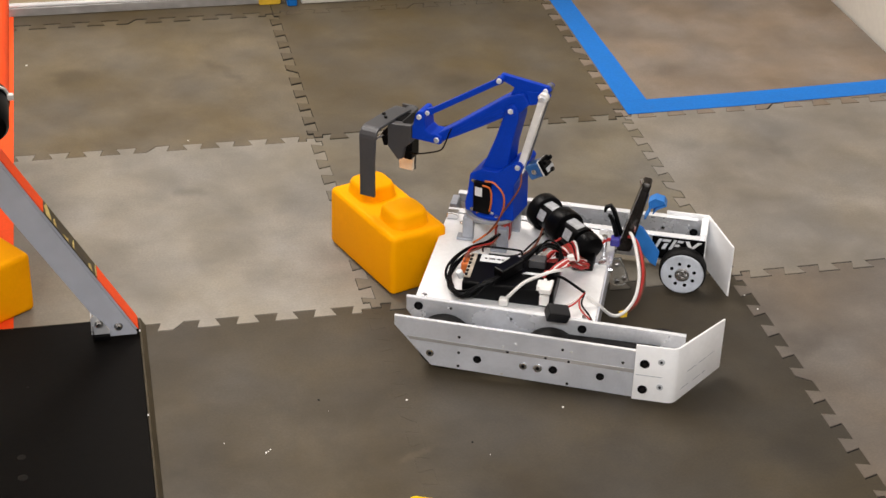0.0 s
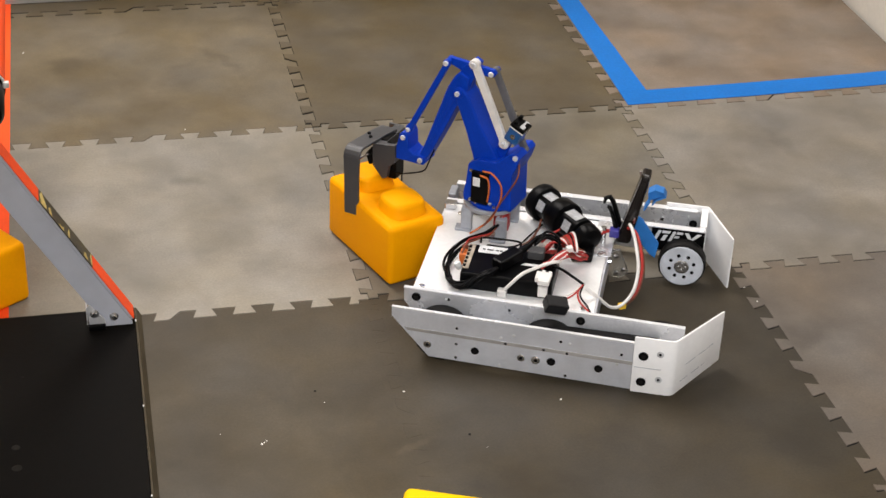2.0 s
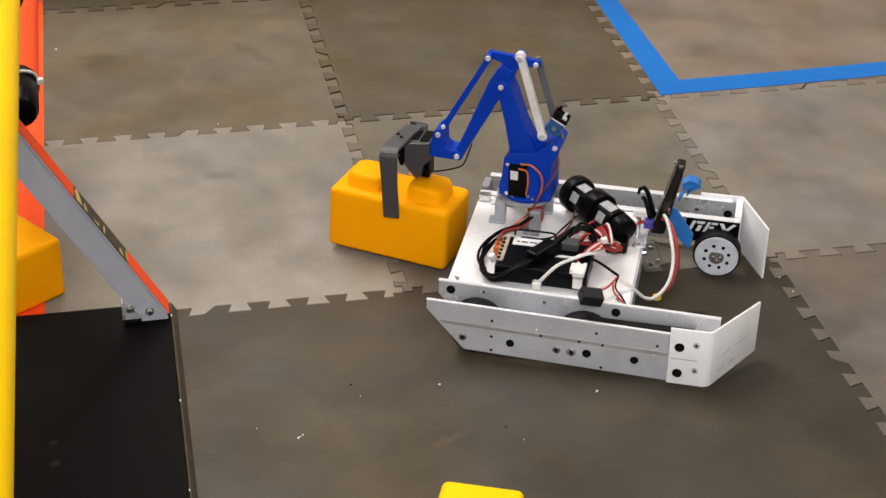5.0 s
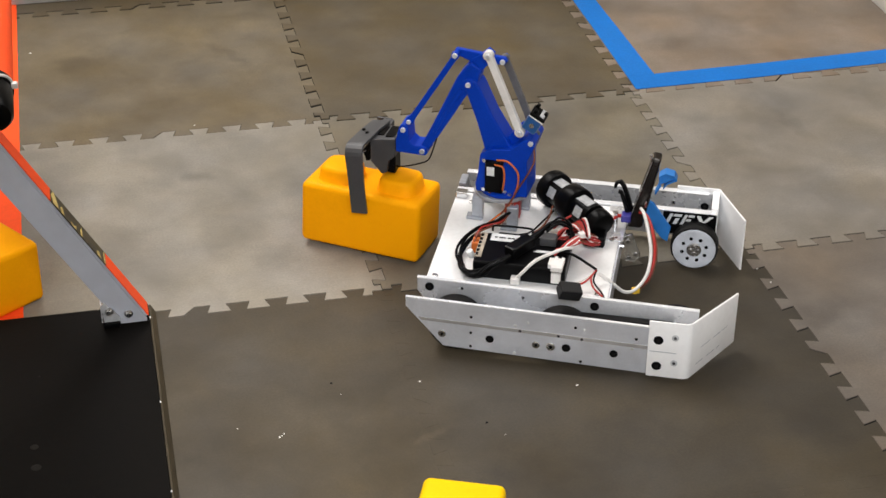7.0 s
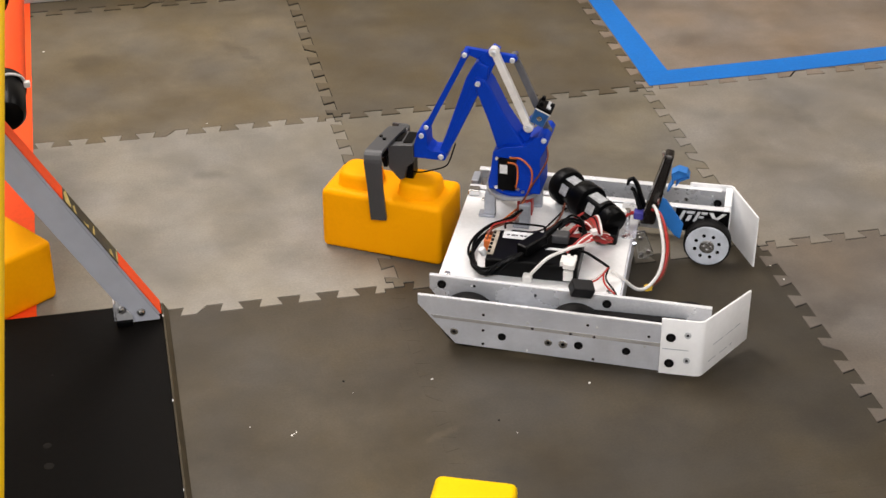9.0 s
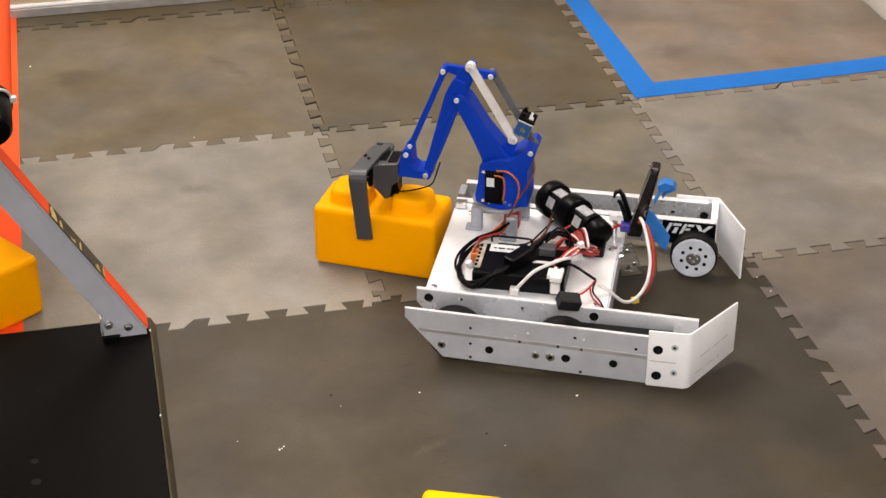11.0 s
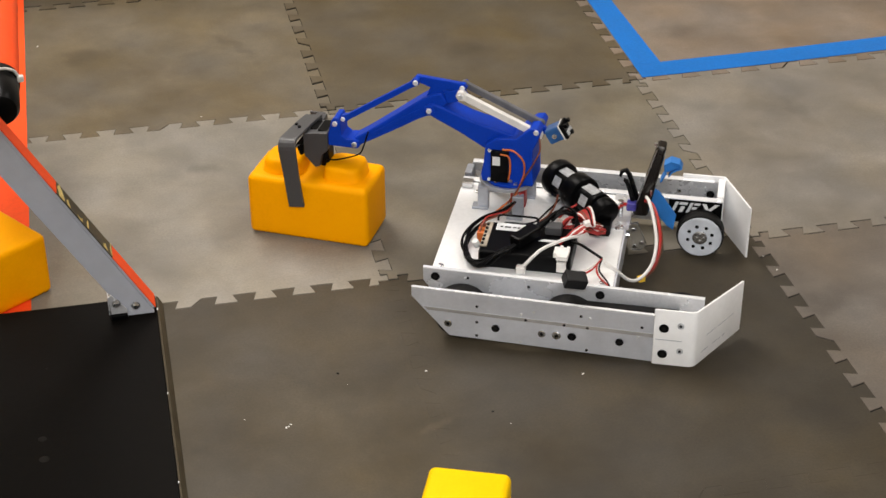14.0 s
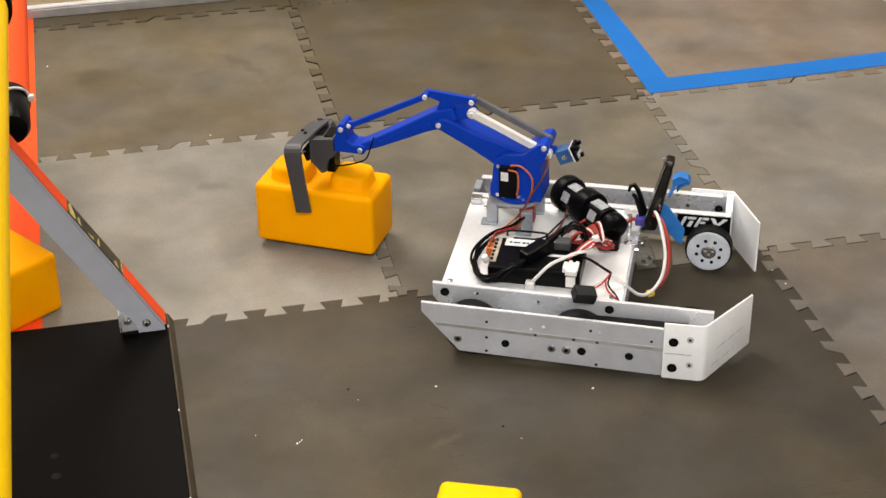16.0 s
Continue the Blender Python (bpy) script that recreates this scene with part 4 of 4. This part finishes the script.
        lead([(0.14 + s * 0.4, 0.093 - s * 0.3, 0.124), (0.127 + w(), 0.078 + w(), 0.121), (0.11 + w(), 0.07 + s, 0.114 - s), (0.093 + w(), 0.062 + s, 0.1), (0.079 - s, 0.074 + w(), 0.095 + s), (0.071 - s, 0.1 + w(), 0.096 + s)], 0.002, BLACK, "cable")
    for i in range(3):
        s = i * 0.0035
        lead([(0.186, 0.162 + s, 0.128), (0.202, 0.172 + s, 0.138 + s), (0.222, 0.166, 0.136 + s), (0.23 - s, 0.146, 0.128), (0.222 - s, 0.126, 0.12)], 0.0019, BLACK)
    for i in range(2):
        lead([(0.082, 0.13 + 0.012 * i, 0.118), (0.086, 0.15 + 0.012 * i, 0.124), (0.098, 0.178 + 0.008 * i, 0.118), (0.114, 0.21 + 0.004 * i, 0.112), (0.124 + 0.004 * i, 0.236, 0.13)], 0.0013, (W_BROWN, W_RED)[i])


electronics()

# ---- robot: blue printed arm ----
BX, BY = 0.1009, 0.2771      # the arm's turning axis on the deck
SZ = 0.193                   # height of the shoulder pin
L1, L2, CR = 0.131, 0.1435, 0.0585
TX, TZ = 0.0212, 0.0455      # elbow plate: front pin
GX, GZ = -0.050, 0.040       # elbow plate: rear pin
PX, PZ = 0.031, 0.0325       # wrist: upper pin over the lower


def pins(places, parent, y=0.0235, r=0.0042):
    for x, z in places:
        part("pin", rod((x, y - 0.002, z), (x, y + 0.002, z), r, 12, bevel=0.0008), PIN, parent)


def arm_parts():
    a = {}
    # stand, fixed to the deck
    st = part("arm_stand", rod((BX, BY, 0.1285), (BX, BY, 0.1345), 0.0435, 32, bevel=0.001), STAND, robot, "grey printed arm stand on legs")
    for x, y in ((BX - 0.034, BY - 0.022), (BX + 0.024, BY - 0.046), (BX - 0.026, BY + 0.036), (BX + 0.034, BY + 0.024)):
        part("leg", box(x - 0.0085, x + 0.0085, y - 0.007, y + 0.007, 0.0887, 0.1284, 0.0015), STAND, st)
        part("leg_foot", box(x - 0.017, x + 0.0085, y - 0.010, y + 0.007, 0.0887, 0.0935, 0.001), STAND, st)
    part("stand_servo", box(BX + 0.008, BX + 0.032, BY - 0.022, BY - 0.002, 0.0935, 0.1284, 0.001), W_CRIMSON, st, "dark red servo under the stand")

    body = [(-0.047, 0.138), (0.034, 0.138), (0.036, 0.15), (0.032, 0.17), (0.029, 0.203), (0.012, 0.214), (-0.018, 0.217), (-0.04, 0.237), (-0.051, 0.239), (-0.057, 0.232), (-0.052, 0.215), (-0.045, 0.2), (-0.046, 0.16)]
    base = part("arm_base", prism(body, -0.03, 0.03, 0.002), BLUE, robot, "blue printed turning base of the arm")
    smooth(part("base_flange", rod((-0.004, 0, 0.1347), (-0.004, 0, 0.1405), 0.0395, 36, bevel=0.0015), BLUE, base))
    for x, y in ((0.029, 0.016), (-0.037, 0.016), (0.011, 0.033), (-0.02, 0.033)):
        part("pin", rod((x, y, 0.1405), (x, y, 0.143), 0.003, 10), STEEL, base)
    servo = part("servo", box(-0.009, 0.019, 0.0302, 0.037, 0.143, 0.196, 0.001), BLACK, base, "black servo with paper label")
    part("label_patch", box(0.004, 0.016, 0.0371, 0.0374, 0.172, 0.187), LABEL, servo)
    for x, z in ((0.022, 0.144), (-0.012, 0.144), (0.022, 0.194), (-0.0, 0.197)):
        part("pin", rod((x, 0.03, z), (x, 0.0325, z), 0.0032, 10), STEEL, base)
    pins([(GX, SZ + GZ)], base, 0.031)
    smooth(part("servo_lead", wire([(0.0, 0.0365, 0.2), (-0.018, 0.042, 0.203), (-0.034, 0.043, 0.188), (-0.035, 0.042, 0.165), (-0.028, 0.043, 0.142), (-0.02, 0.046, 0.125), (-0.004, 0.05, 0.108), (0.008, 0.056, 0.098)], 0.0015), W_ORANGE, base, "orange servo lead"), 80)
    smooth(part("servo_lead", wire([(0.004, 0.0368, 0.192), (-0.01, 0.039, 0.19), (-0.0125, 0.038, 0.17), (-0.01, 0.0375, 0.15)], 0.0015), W_ORANGE, base, "orange servo lead"), 80)
    smooth(part("servo_lead", wire([(-0.052, 0.02, 0.225), (-0.057, 0.032, 0.205), (-0.048, 0.04, 0.182), (-0.036, 0.043, 0.16), (-0.026, 0.045, 0.138), (-0.012, 0.05, 0.115)], 0.0014), W_BROWN, base, "brown servo lead"), 80)
    a["base"] = base

    # lower arm: pivot at its own origin, lying along x
    low = part("lower_arm", prism([(-0.02, 0.02), (0.0, 0.027), (0.03, 0.0225), (0.07, 0.016), (L1 - 0.012, 0.0145), (L1 + 0.002, 0.011), (L1 + 0.009, 0.004), (L1 + 0.009, -0.003), (L1 + 0.003, -0.0085), (L1 - 0.01, -0.0095), (0.07, -0.012), (0.03, -0.0165), (0.0, -0.022), (-0.02, -0.018)], -0.0195, 0.0195, 0.003), BLUE, robot, "blue printed lower arm link")
    pins([(L1, 0)], low)
    a["low"] = low
    # forearm: elbow at origin, wrist along +x
    shape = [(-0.03, 0.0145), (-0.02, 0.0185), (0.004, 0.0205), (0.05, 0.0155), (L2 - 0.03, 0.0088), (L2 + 0.001, 0.0068), (L2 + 0.006, 0.0), (L2 + 0.001, -0.0066), (L2 - 0.03, -0.0078), (0.06, -0.0078), (0.03, -0.0072), (0.012, -0.0085), (0.002, -0.0108), (-0.01, -0.0098), (-0.022, -0.005), (-0.03, -0.003)]
    fore = part("forearm", prism(shape, -0.0155, 0.0155, 0.0025), BLUE, robot, "blue printed forearm link")
    # narrow tail that the push rod moves, a raised rib and the elbow's boss
    part("forearm_tail", prism(strip_outline([(-CR - 0.004, 0.0), (-CR + 0.012, 0.001), (-0.0305, 0.006)], [0.0058, 0.0095, 0.0115]), 0.0, 0.0112, 0.001), BLUE, fore)
    part("rib", prism(strip_outline([(0.016, 0.004), (0.06, 0.004), (L2 - 0.035, 0.001)], [0.0035, 0.003, 0.0022]), 0.0156, 0.0175, 0.0008), BLUE, fore)
    smooth(part("elbow_boss", rod((0, 0.0197, 0), (0, 0.0212, 0), 0.0085, 20, bevel=0.0006), BLUE, fore))
    pins([(-CR, 0.0), (L2, 0)], fore)
    a["fore"] = fore
    # elbow plate keeps its attitude
    plate = part("elbow_plate", prism([(TX + 0.006, TZ - 0.003), (TX + 0.003, TZ + 0.0055), (TX - 0.004, TZ + 0.0055), (GX - 0.003, GZ + 0.006), (GX - 0.007, GZ), (GX - 0.002, GZ - 0.006), (-0.024, GZ - 0.007), (-0.02, 0.024), (-0.009, -0.006), (0.008, -0.007), (0.007, 0.02), (0.002, 0.034), (TX - 0.004, TZ - 0.0065)], 0.002, 0.0095, 0.001), BLUE, robot, "blue triangular elbow plate")
    part("plate_pin", rod((TX, 0.0, TZ), (TX, 0.0215, TZ), 0.0048, 14), BLUE, plate)
    part("plate_pin", rod((GX, -0.012, GZ), (GX, 0.012, GZ), 0.0045, 14), BLUE, plate)
    pins([(TX, TZ)], plate)
    pins([(GX, GZ)], plate, 0.0125)
    a["plate"] = plate
    # crank with the small servo at its end, along -x like the forearm's tail
    crank = part("crank", prism(strip_outline([(0.008, 0), (-0.02, 0), (-CR, 0), (-0.072, 0.0)], [0.013, 0.011, 0.0075, 0.0045]), 0.003, 0.0095, 0.001), BLUE, robot, "blue printed crank")
    part("crank_pin", rod((-CR, 0.0, 0), (-CR, 0.022, 0), 0.0045, 14), BLUE, crank)
    pins([(-CR, 0)], crank)
    sv = part("small_servo", box(-0.1, -0.074, 0.005, 0.031, -0.0195, 0.004, 0.003), SERVO_BLUE, crank, "small translucent blue servo")
    part("servo_cap", box(-0.1065, -0.1005, 0.004, 0.032, -0.0205, 0.005, 0.0015), BLACK, sv)
    part("cap_plate", box(-0.1085, -0.1067, 0.0065, 0.0295, -0.0165, -0.0095, 0.0004), SILVER, sv, "bright metal plate")
    for y, z in ((0.0085, 0.0), (0.0265, -0.001), (0.0175, -0.0165)):
        part("lead_boot", box(-0.1125, -0.1066, y - 0.0035, y + 0.0035, z - 0.003, z + 0.003, 0.0012), BLACK, sv)
    part("servo_band", box(-0.1004, -0.0985, 0.0046, 0.0314, -0.0199, 0.0044), W_WHITE, sv)
    part("pin", rod((-0.087, 0.031, -0.008), (-0.087, 0.0325, -0.008), 0.0042, 12), STEEL, sv)
    a["crank"] = crank
    # white rod and grey rod, both along +x from their lower pin
    for key, name, y0, y1, w, mat, label in (("white", "push_rod", 0.0115, 0.0205, 0.0058, W_WHITE, "white printed push rod"), ("grey", "link_rod", -0.008, 0.0, 0.0052, STAND_DARK, "grey printed link rod")):
        r = part(name, box(0, L1, y0, y1, -w, w, 0.0015), mat, robot, label)
        for x in (0, L1):
            smooth(part("rod_end", rod((x, y0 - 0.0005, 0), (x, y1 + 0.0015, 0), 0.0078 if key == "white" else 0.006, 18, bevel=0.001), mat, r))
        a[key] = r
    # tie rod along +x from the elbow plate's front pin
    tie = part("tie_rod", prism(strip_outline([(0, 0), (0.01, -0.001), (L2 - 0.012, -0.001), (L2, 0)], [0.0065, 0.0045, 0.0045, 0.0065]), 0.012, 0.0195, 0.0012), BLUE, robot, "blue printed tie rod")
    pins([(0, 0), (L2, 0)], tie, 0.0205, 0.0036)
    a["tie"] = tie
    # wrist, hung on the lower pin
    wrist = part("wrist", prism([(-0.008, -0.004), (-0.004, -0.0085), (0.044, -0.0085), (0.044, 0.012), (0.0385, 0.035), (0.034, 0.041), (0.027, 0.041), (0.0235, 0.034), (0.022, 0.012), (0.014, 0.006), (0.004, 0.007), (-0.006, 0.005)], -0.014, 0.0205, 0.0015), BLUE, robot, "blue printed wrist bracket")
    pins([(0, 0), (PX, PZ)], wrist)
    body = part("gripper_body", prism([(0.0442, -0.016), (0.0442, 0.0145), (0.085, 0.009), (0.084, -0.03), (0.066, -0.05), (0.058, -0.046), (0.055, -0.026)], -0.026, 0.024, 0.0012), GREY, wrist, "dark grey printed gripper body")
    part("body_slot", box(0.0475, 0.062, -0.02, 0.016, 0.01, 0.0145), BLACK, wrist)
    part("body_slot", box(0.066, 0.077, -0.02, 0.01, 0.009, 0.0125), BLACK, wrist)
    part("gripper_servo", box(0.046, 0.06, -0.012, 0.016, -0.05, -0.0125, 0.002), BLACK, wrist, "black gripper servo")
    part("servo_horn", prism(strip_outline([(0.086, -0.002), (0.094, -0.015), (0.09, -0.032)], [0.003, 0.005, 0.003]), -0.01, 0.02, 0.0006), BLACK, wrist)
    part("link_wire", wire([(0.09, 0.012, -0.012), (0.1, 0.03, -0.018), (0.104, 0.048, -0.022)], 0.0017), STEEL, wrist, "steel linkage wire")
    part("foam_pad", box(0.0765, 0.1015, -0.0615, -0.0535, -0.109, -0.078, 0.002), PAD, wrist, "tan foam pad on the rear finger")
    part("rear_finger", box(0.076, 0.102, -0.066, -0.0618, -0.11, 0.004, 0.001), GREY, wrist)
    part("finger_bridge", box(0.072, 0.09, -0.0617, -0.0262, -0.006, 0.004, 0.001), GREY, wrist)
    smooth(part("servo_lead", wire([(-0.0225, 0.0185, 0.024), (-0.02, 0.023, 0.014), (-0.0165, 0.026, 0.001), (-0.0105, 0.0265, -0.012), (0.004, 0.026, -0.0205), (0.032, 0.024, -0.031), (0.05, 0.016, -0.036)], 0.0012), BLACK, wrist, "thin dark servo lead"), 80)
    a["wrist"] = wrist
    # jaw: strap over the top, bent down in front of the block; origin at the bend
    arc = [(-0.012 + 0.0135 * math.sin(radians(q)), -0.0105 + 0.0135 * math.cos(radians(q))) for q in (0, 22, 45, 68, 90)]
    jaw_bm = prism(strip_outline([(-0.091, 0.005), (-0.065, 0.0042)] + arc + [(0.0012, -0.05), (-0.0005, -0.112)], [0.0024] * 9), -0.0142, 0.0142, 0.0007)
    bmesh.ops.transform(jaw_bm, matrix=pose(0, 0, 0, 0, 0, 90), verts=jaw_bm.verts)
    for v in jaw_bm.verts:
        if v.co.z < -0.03:
            v.co.x *= 0.9
        elif v.co.y < -0.03:
            v.co.x -= 0.25 * (-0.03 - v.co.y)
    jaw = part("jaw", jaw_bm, GREY, robot, "dark grey printed gripper jaw")
    part("jaw_tab", prism([(-0.0295, 0.007), (-0.001, 0.007), (-0.003, -0.016), (-0.008, -0.021), (-0.023, -0.021), (-0.0285, -0.016)], -0.0932, -0.0908, 0.0006), GREY, jaw)
    for x, y in ((-0.0065, -0.047), (0.0015, -0.056)):
        part("bolt", rod((x, y, 0.0055), (x, y, 0.0082), 0.0028, 10), BLACK, jaw)
    a["jaw"] = jaw
    return a


arm = arm_parts()

# ---- crumbs on the mats ----


def crumbs():
    for i, (x, y, s) in enumerate(((0.006, -0.852, 1.7), (0.225, -0.908, 1.9), (-0.209, -0.942, 1.7), (-0.2055, -0.9395, 1.2), (-0.202, -0.936, 1.5), (0.095, -1.0, 1.0), (-0.519, 0.407, 2.2), (-0.263, -0.911, 0.8), (0.5966, -0.6596, 1.3), (0.6024, -0.7028, 1.5), (-0.2315, 0.0261, 1.6), (-0.11, -0.86, 0.9))):
        bm = bmesh.new()
        bmesh.ops.create_icosphere(bm, subdivisions=1, radius=0.001 * s)
        for v in bm.verts:
            v.co = Vector((v.co.x * (1.2 + 0.4 * math.sin(i)), v.co.y, max(v.co.z, 0) * 0.5)) + 0.0002 * s * noise.noise_vector(v.co * 900)
        o = part("crumb", bm, SPECK)
        o.matrix_world = pose(x, y, 0.0003, 0, 0, 47 * i)
        tagged(o, "small white crumb of debris on the mat", "debris", group="crumbs on the mats")
    for x, y in ((-0.119, -0.831), (0.077, -0.968)):
        o = part("crumb", box(-0.0016, 0.0014, -0.0012, 0.0013, 0, 0.0012, 0.0004), RUBBER)
        o.matrix_world = pose(x, y, 0.0003, 0, 0, 300 * x)
        tagged(o, "tiny black crumb of rubber on the mat", "debris", group="crumbs on the mats")


crumbs()

# ---- what moves: the arm's turn and bends, and the block it carries ----
ARM_TURN = [(0, 142.6), (0.5, 142.7), (1, 143.7), (1.5, 143.7), (2, 140.6), (2.3, 150), (2.5, 153), (2.7, 155), (2.8, 150), (2.9, 136), (3, 127.5), (3.1, 131.5), (3.2, 146), (3.3, 155), (3.5, 157.5), (3.7, 157.4), (5.8, 150), (6.5, 150.1), (7, 151), (7.5, 150.8), (8, 152), (10.5, 154.6), (11, 154.1),
            (11.5, 153.6), (12.5, 153), (13.5, 152.8), (14.5, 152.4), (15, 152.4), (15.5, 151.7), (16, 151.6)]
ARM_BEND = [(0, 103.5, -32.6), (0.5, 93.1, -35.2), (0.6, 88, -40.5), (0.7, 77.5, -51), (0.8, 69.6, -58.4), (1, 69.4, -58.6), (1.5, 69.2, -58.5), (2, 64.8, -65.2), (2.5, 63.2, -65.8), (3, 66.9, -66.2), (3.5, 62.9, -66.1), (3.7, 63.3, -65.9), (5.8, 75.8, -61.3), (6, 74.8, -61.6),
            (6.5, 82.7, -55.4), (7, 66.7, -59.8), (7.5, 68.1, -64.6), (8, 68.3, -63.8), (10.3, 60, -70.5), (10.5, 60.1, -70.4), (11, 59.2, -70), (11.5, 56.4, -66.7), (12, 52, -60.6), (12.5, 45, -52.7), (13, 36.4, -44.4), (13.5, 27.5, -36)]
ARM_BEND += [(14, 23, -31.3), (14.5, 19.5, -27.5), (15, 19.3, -27.8), (15.5, 22.5, -25.6), (16, 24.2, -25.1)]
JAW_LEAN = [(0, 0), (3.7, 0), (5.8, 4), (8, 4), (10.3, 5), (12.5, 5.5), (16, 7)]


def between(table, t):
    for p, q in zip(table, table[1:]):
        if t <= q[0]:
            s = (t - p[0]) / (q[0] - p[0])
            return [a + (b - a) * s for a, b in zip(p[1:], q[1:])]
    return list(table[-1][1:])


def motions():
    times = sorted({r[0] for r in ARM_TURN} | {r[0] for r in ARM_BEND})
    rows = {k: [] for k in arm}
    for t in times:
        turn, = between(ARM_TURN, t)
        b1, b2 = between(ARM_BEND, t)
        lean, = between(JAW_LEAN, t)
        # local x points forward along the arm, local y towards the servo side
        m = pose(BX, BY, 0, 0, 0, turn - YAW)
        c1, s1, c2, s2 = math.cos(radians(b1)), math.sin(radians(b1)), math.cos(radians(b2)), math.sin(radians(b2))
        ex, ez = L1 * c1, SZ + L1 * s1
        wx, wz = ex + L2 * c2, ez + L2 * s2
        rows["base"].append((t, m))
        rows["low"].append((t, m @ pose(0, 0, SZ, 0, -b1, 0)))
        rows["fore"].append((t, m @ pose(ex, 0, ez, 0, -b2, 0)))
        rows["plate"].append((t, m @ pose(ex, 0, ez)))
        rows["crank"].append((t, m @ pose(0, 0, SZ, 0, -b2, 0)))
        rows["white"].append((t, m @ pose(-CR * c2, 0, SZ - CR * s2, 0, -b1, 0)))
        rows["grey"].append((t, m @ pose(GX, 0, SZ + GZ, 0, -b1, 0)))
        rows["tie"].append((t, m @ pose(ex + TX, 0, ez + TZ, 0, -math.degrees(math.atan2(wz + PZ - ez - TZ, wx + PX - ex - TX)), 0)))
        rows["wrist"].append((t, m @ pose(wx, 0, wz)))
        rows["jaw"].append((t, m @ pose(wx + 0.0985, 0.0635, wz + 0.0085, 0, lean, 0)))
    for k, r in rows.items():
        walk(arm[k], r)
    walk(held_stone, [
        (0, pose(0.05, -0.4605, 0, 0, 0, -70.3)), (2.0, pose(0.0505, -0.459, 0, 0, 0, -70.5)), (2.3, pose(0.034, -0.476, 0, 0, 0, -62.5)), (2.5, pose(0.028, -0.4813, 0, 0, 0, -59.8)), (2.7, pose(0.022, -0.482, 0, 0, 0, -55)), (2.8, pose(0.03, -0.478, 0, 0, 0, -58)), (2.9, pose(0.06, -0.442, 0, 0, 0, -69)), (3.0, pose(0.0734, -0.4193, 0, 0, 0, -75)), (3.1, pose(0.068, -0.427, 0, 0, 0, -72)),
        (3.2, pose(0.038, -0.452, 0, 0, 0, -55)), (3.3, pose(0.008, -0.47, 0, 0, 0, -36)), (3.5, pose(-0.003, -0.476, 0, 0, 0, -28.5)), (3.7, pose(-0.003, -0.475, 0, 0, 0, -28.5)), (5.8, pose(0.024, -0.456, 0.006, -3, 2, -35)), (6, pose(0.023, -0.455, 0.006, -3, 2, -35)),
        (6.5, pose(0.027, -0.447, 0.018, -3, 3, -35)), (7, pose(0.009, -0.446, 0.003, -3, 1, -33)), (7.5, pose(0.02, -0.45, 0.001, 0, 0, -32)), (8, pose(0.018, -0.452, 0.001, 0, 0, -32)),
        (10.3, pose(0.028, -0.471, 0.001, 0, 0, -30)), (11, pose(0.028, -0.470, 0.001, 0, 0, -29.5)), (11.5, pose(0.018, -0.465, 0.001, 0, 0, -29)), (12, pose(0.003, -0.453, 0.001, 0, 0, -28.8)),
        (12.5, pose(-0.021, -0.439, 0.001, 0, 0, -28.5)), (13, pose(-0.048, -0.426, 0.001, 0, 0, -28.5)), (13.5, pose(-0.071, -0.415, 0.0005, 0, 0, -28.5)), (14, pose(-0.0805, -0.4095, 0.0005, 0, 0, -28.5)),
        (14.5, pose(-0.086, -0.4065, 0.0005, 0, 0, -28.3)), (15, pose(-0.086, -0.4065, 0.0005, 0, 0, -28.8)), (15.5, pose(-0.083, -0.398, 0.006, -1, 0, -29.3)), (16, pose(-0.0825, -0.395, 0.008, -1, 0, -29.5)),
    ])


motions()
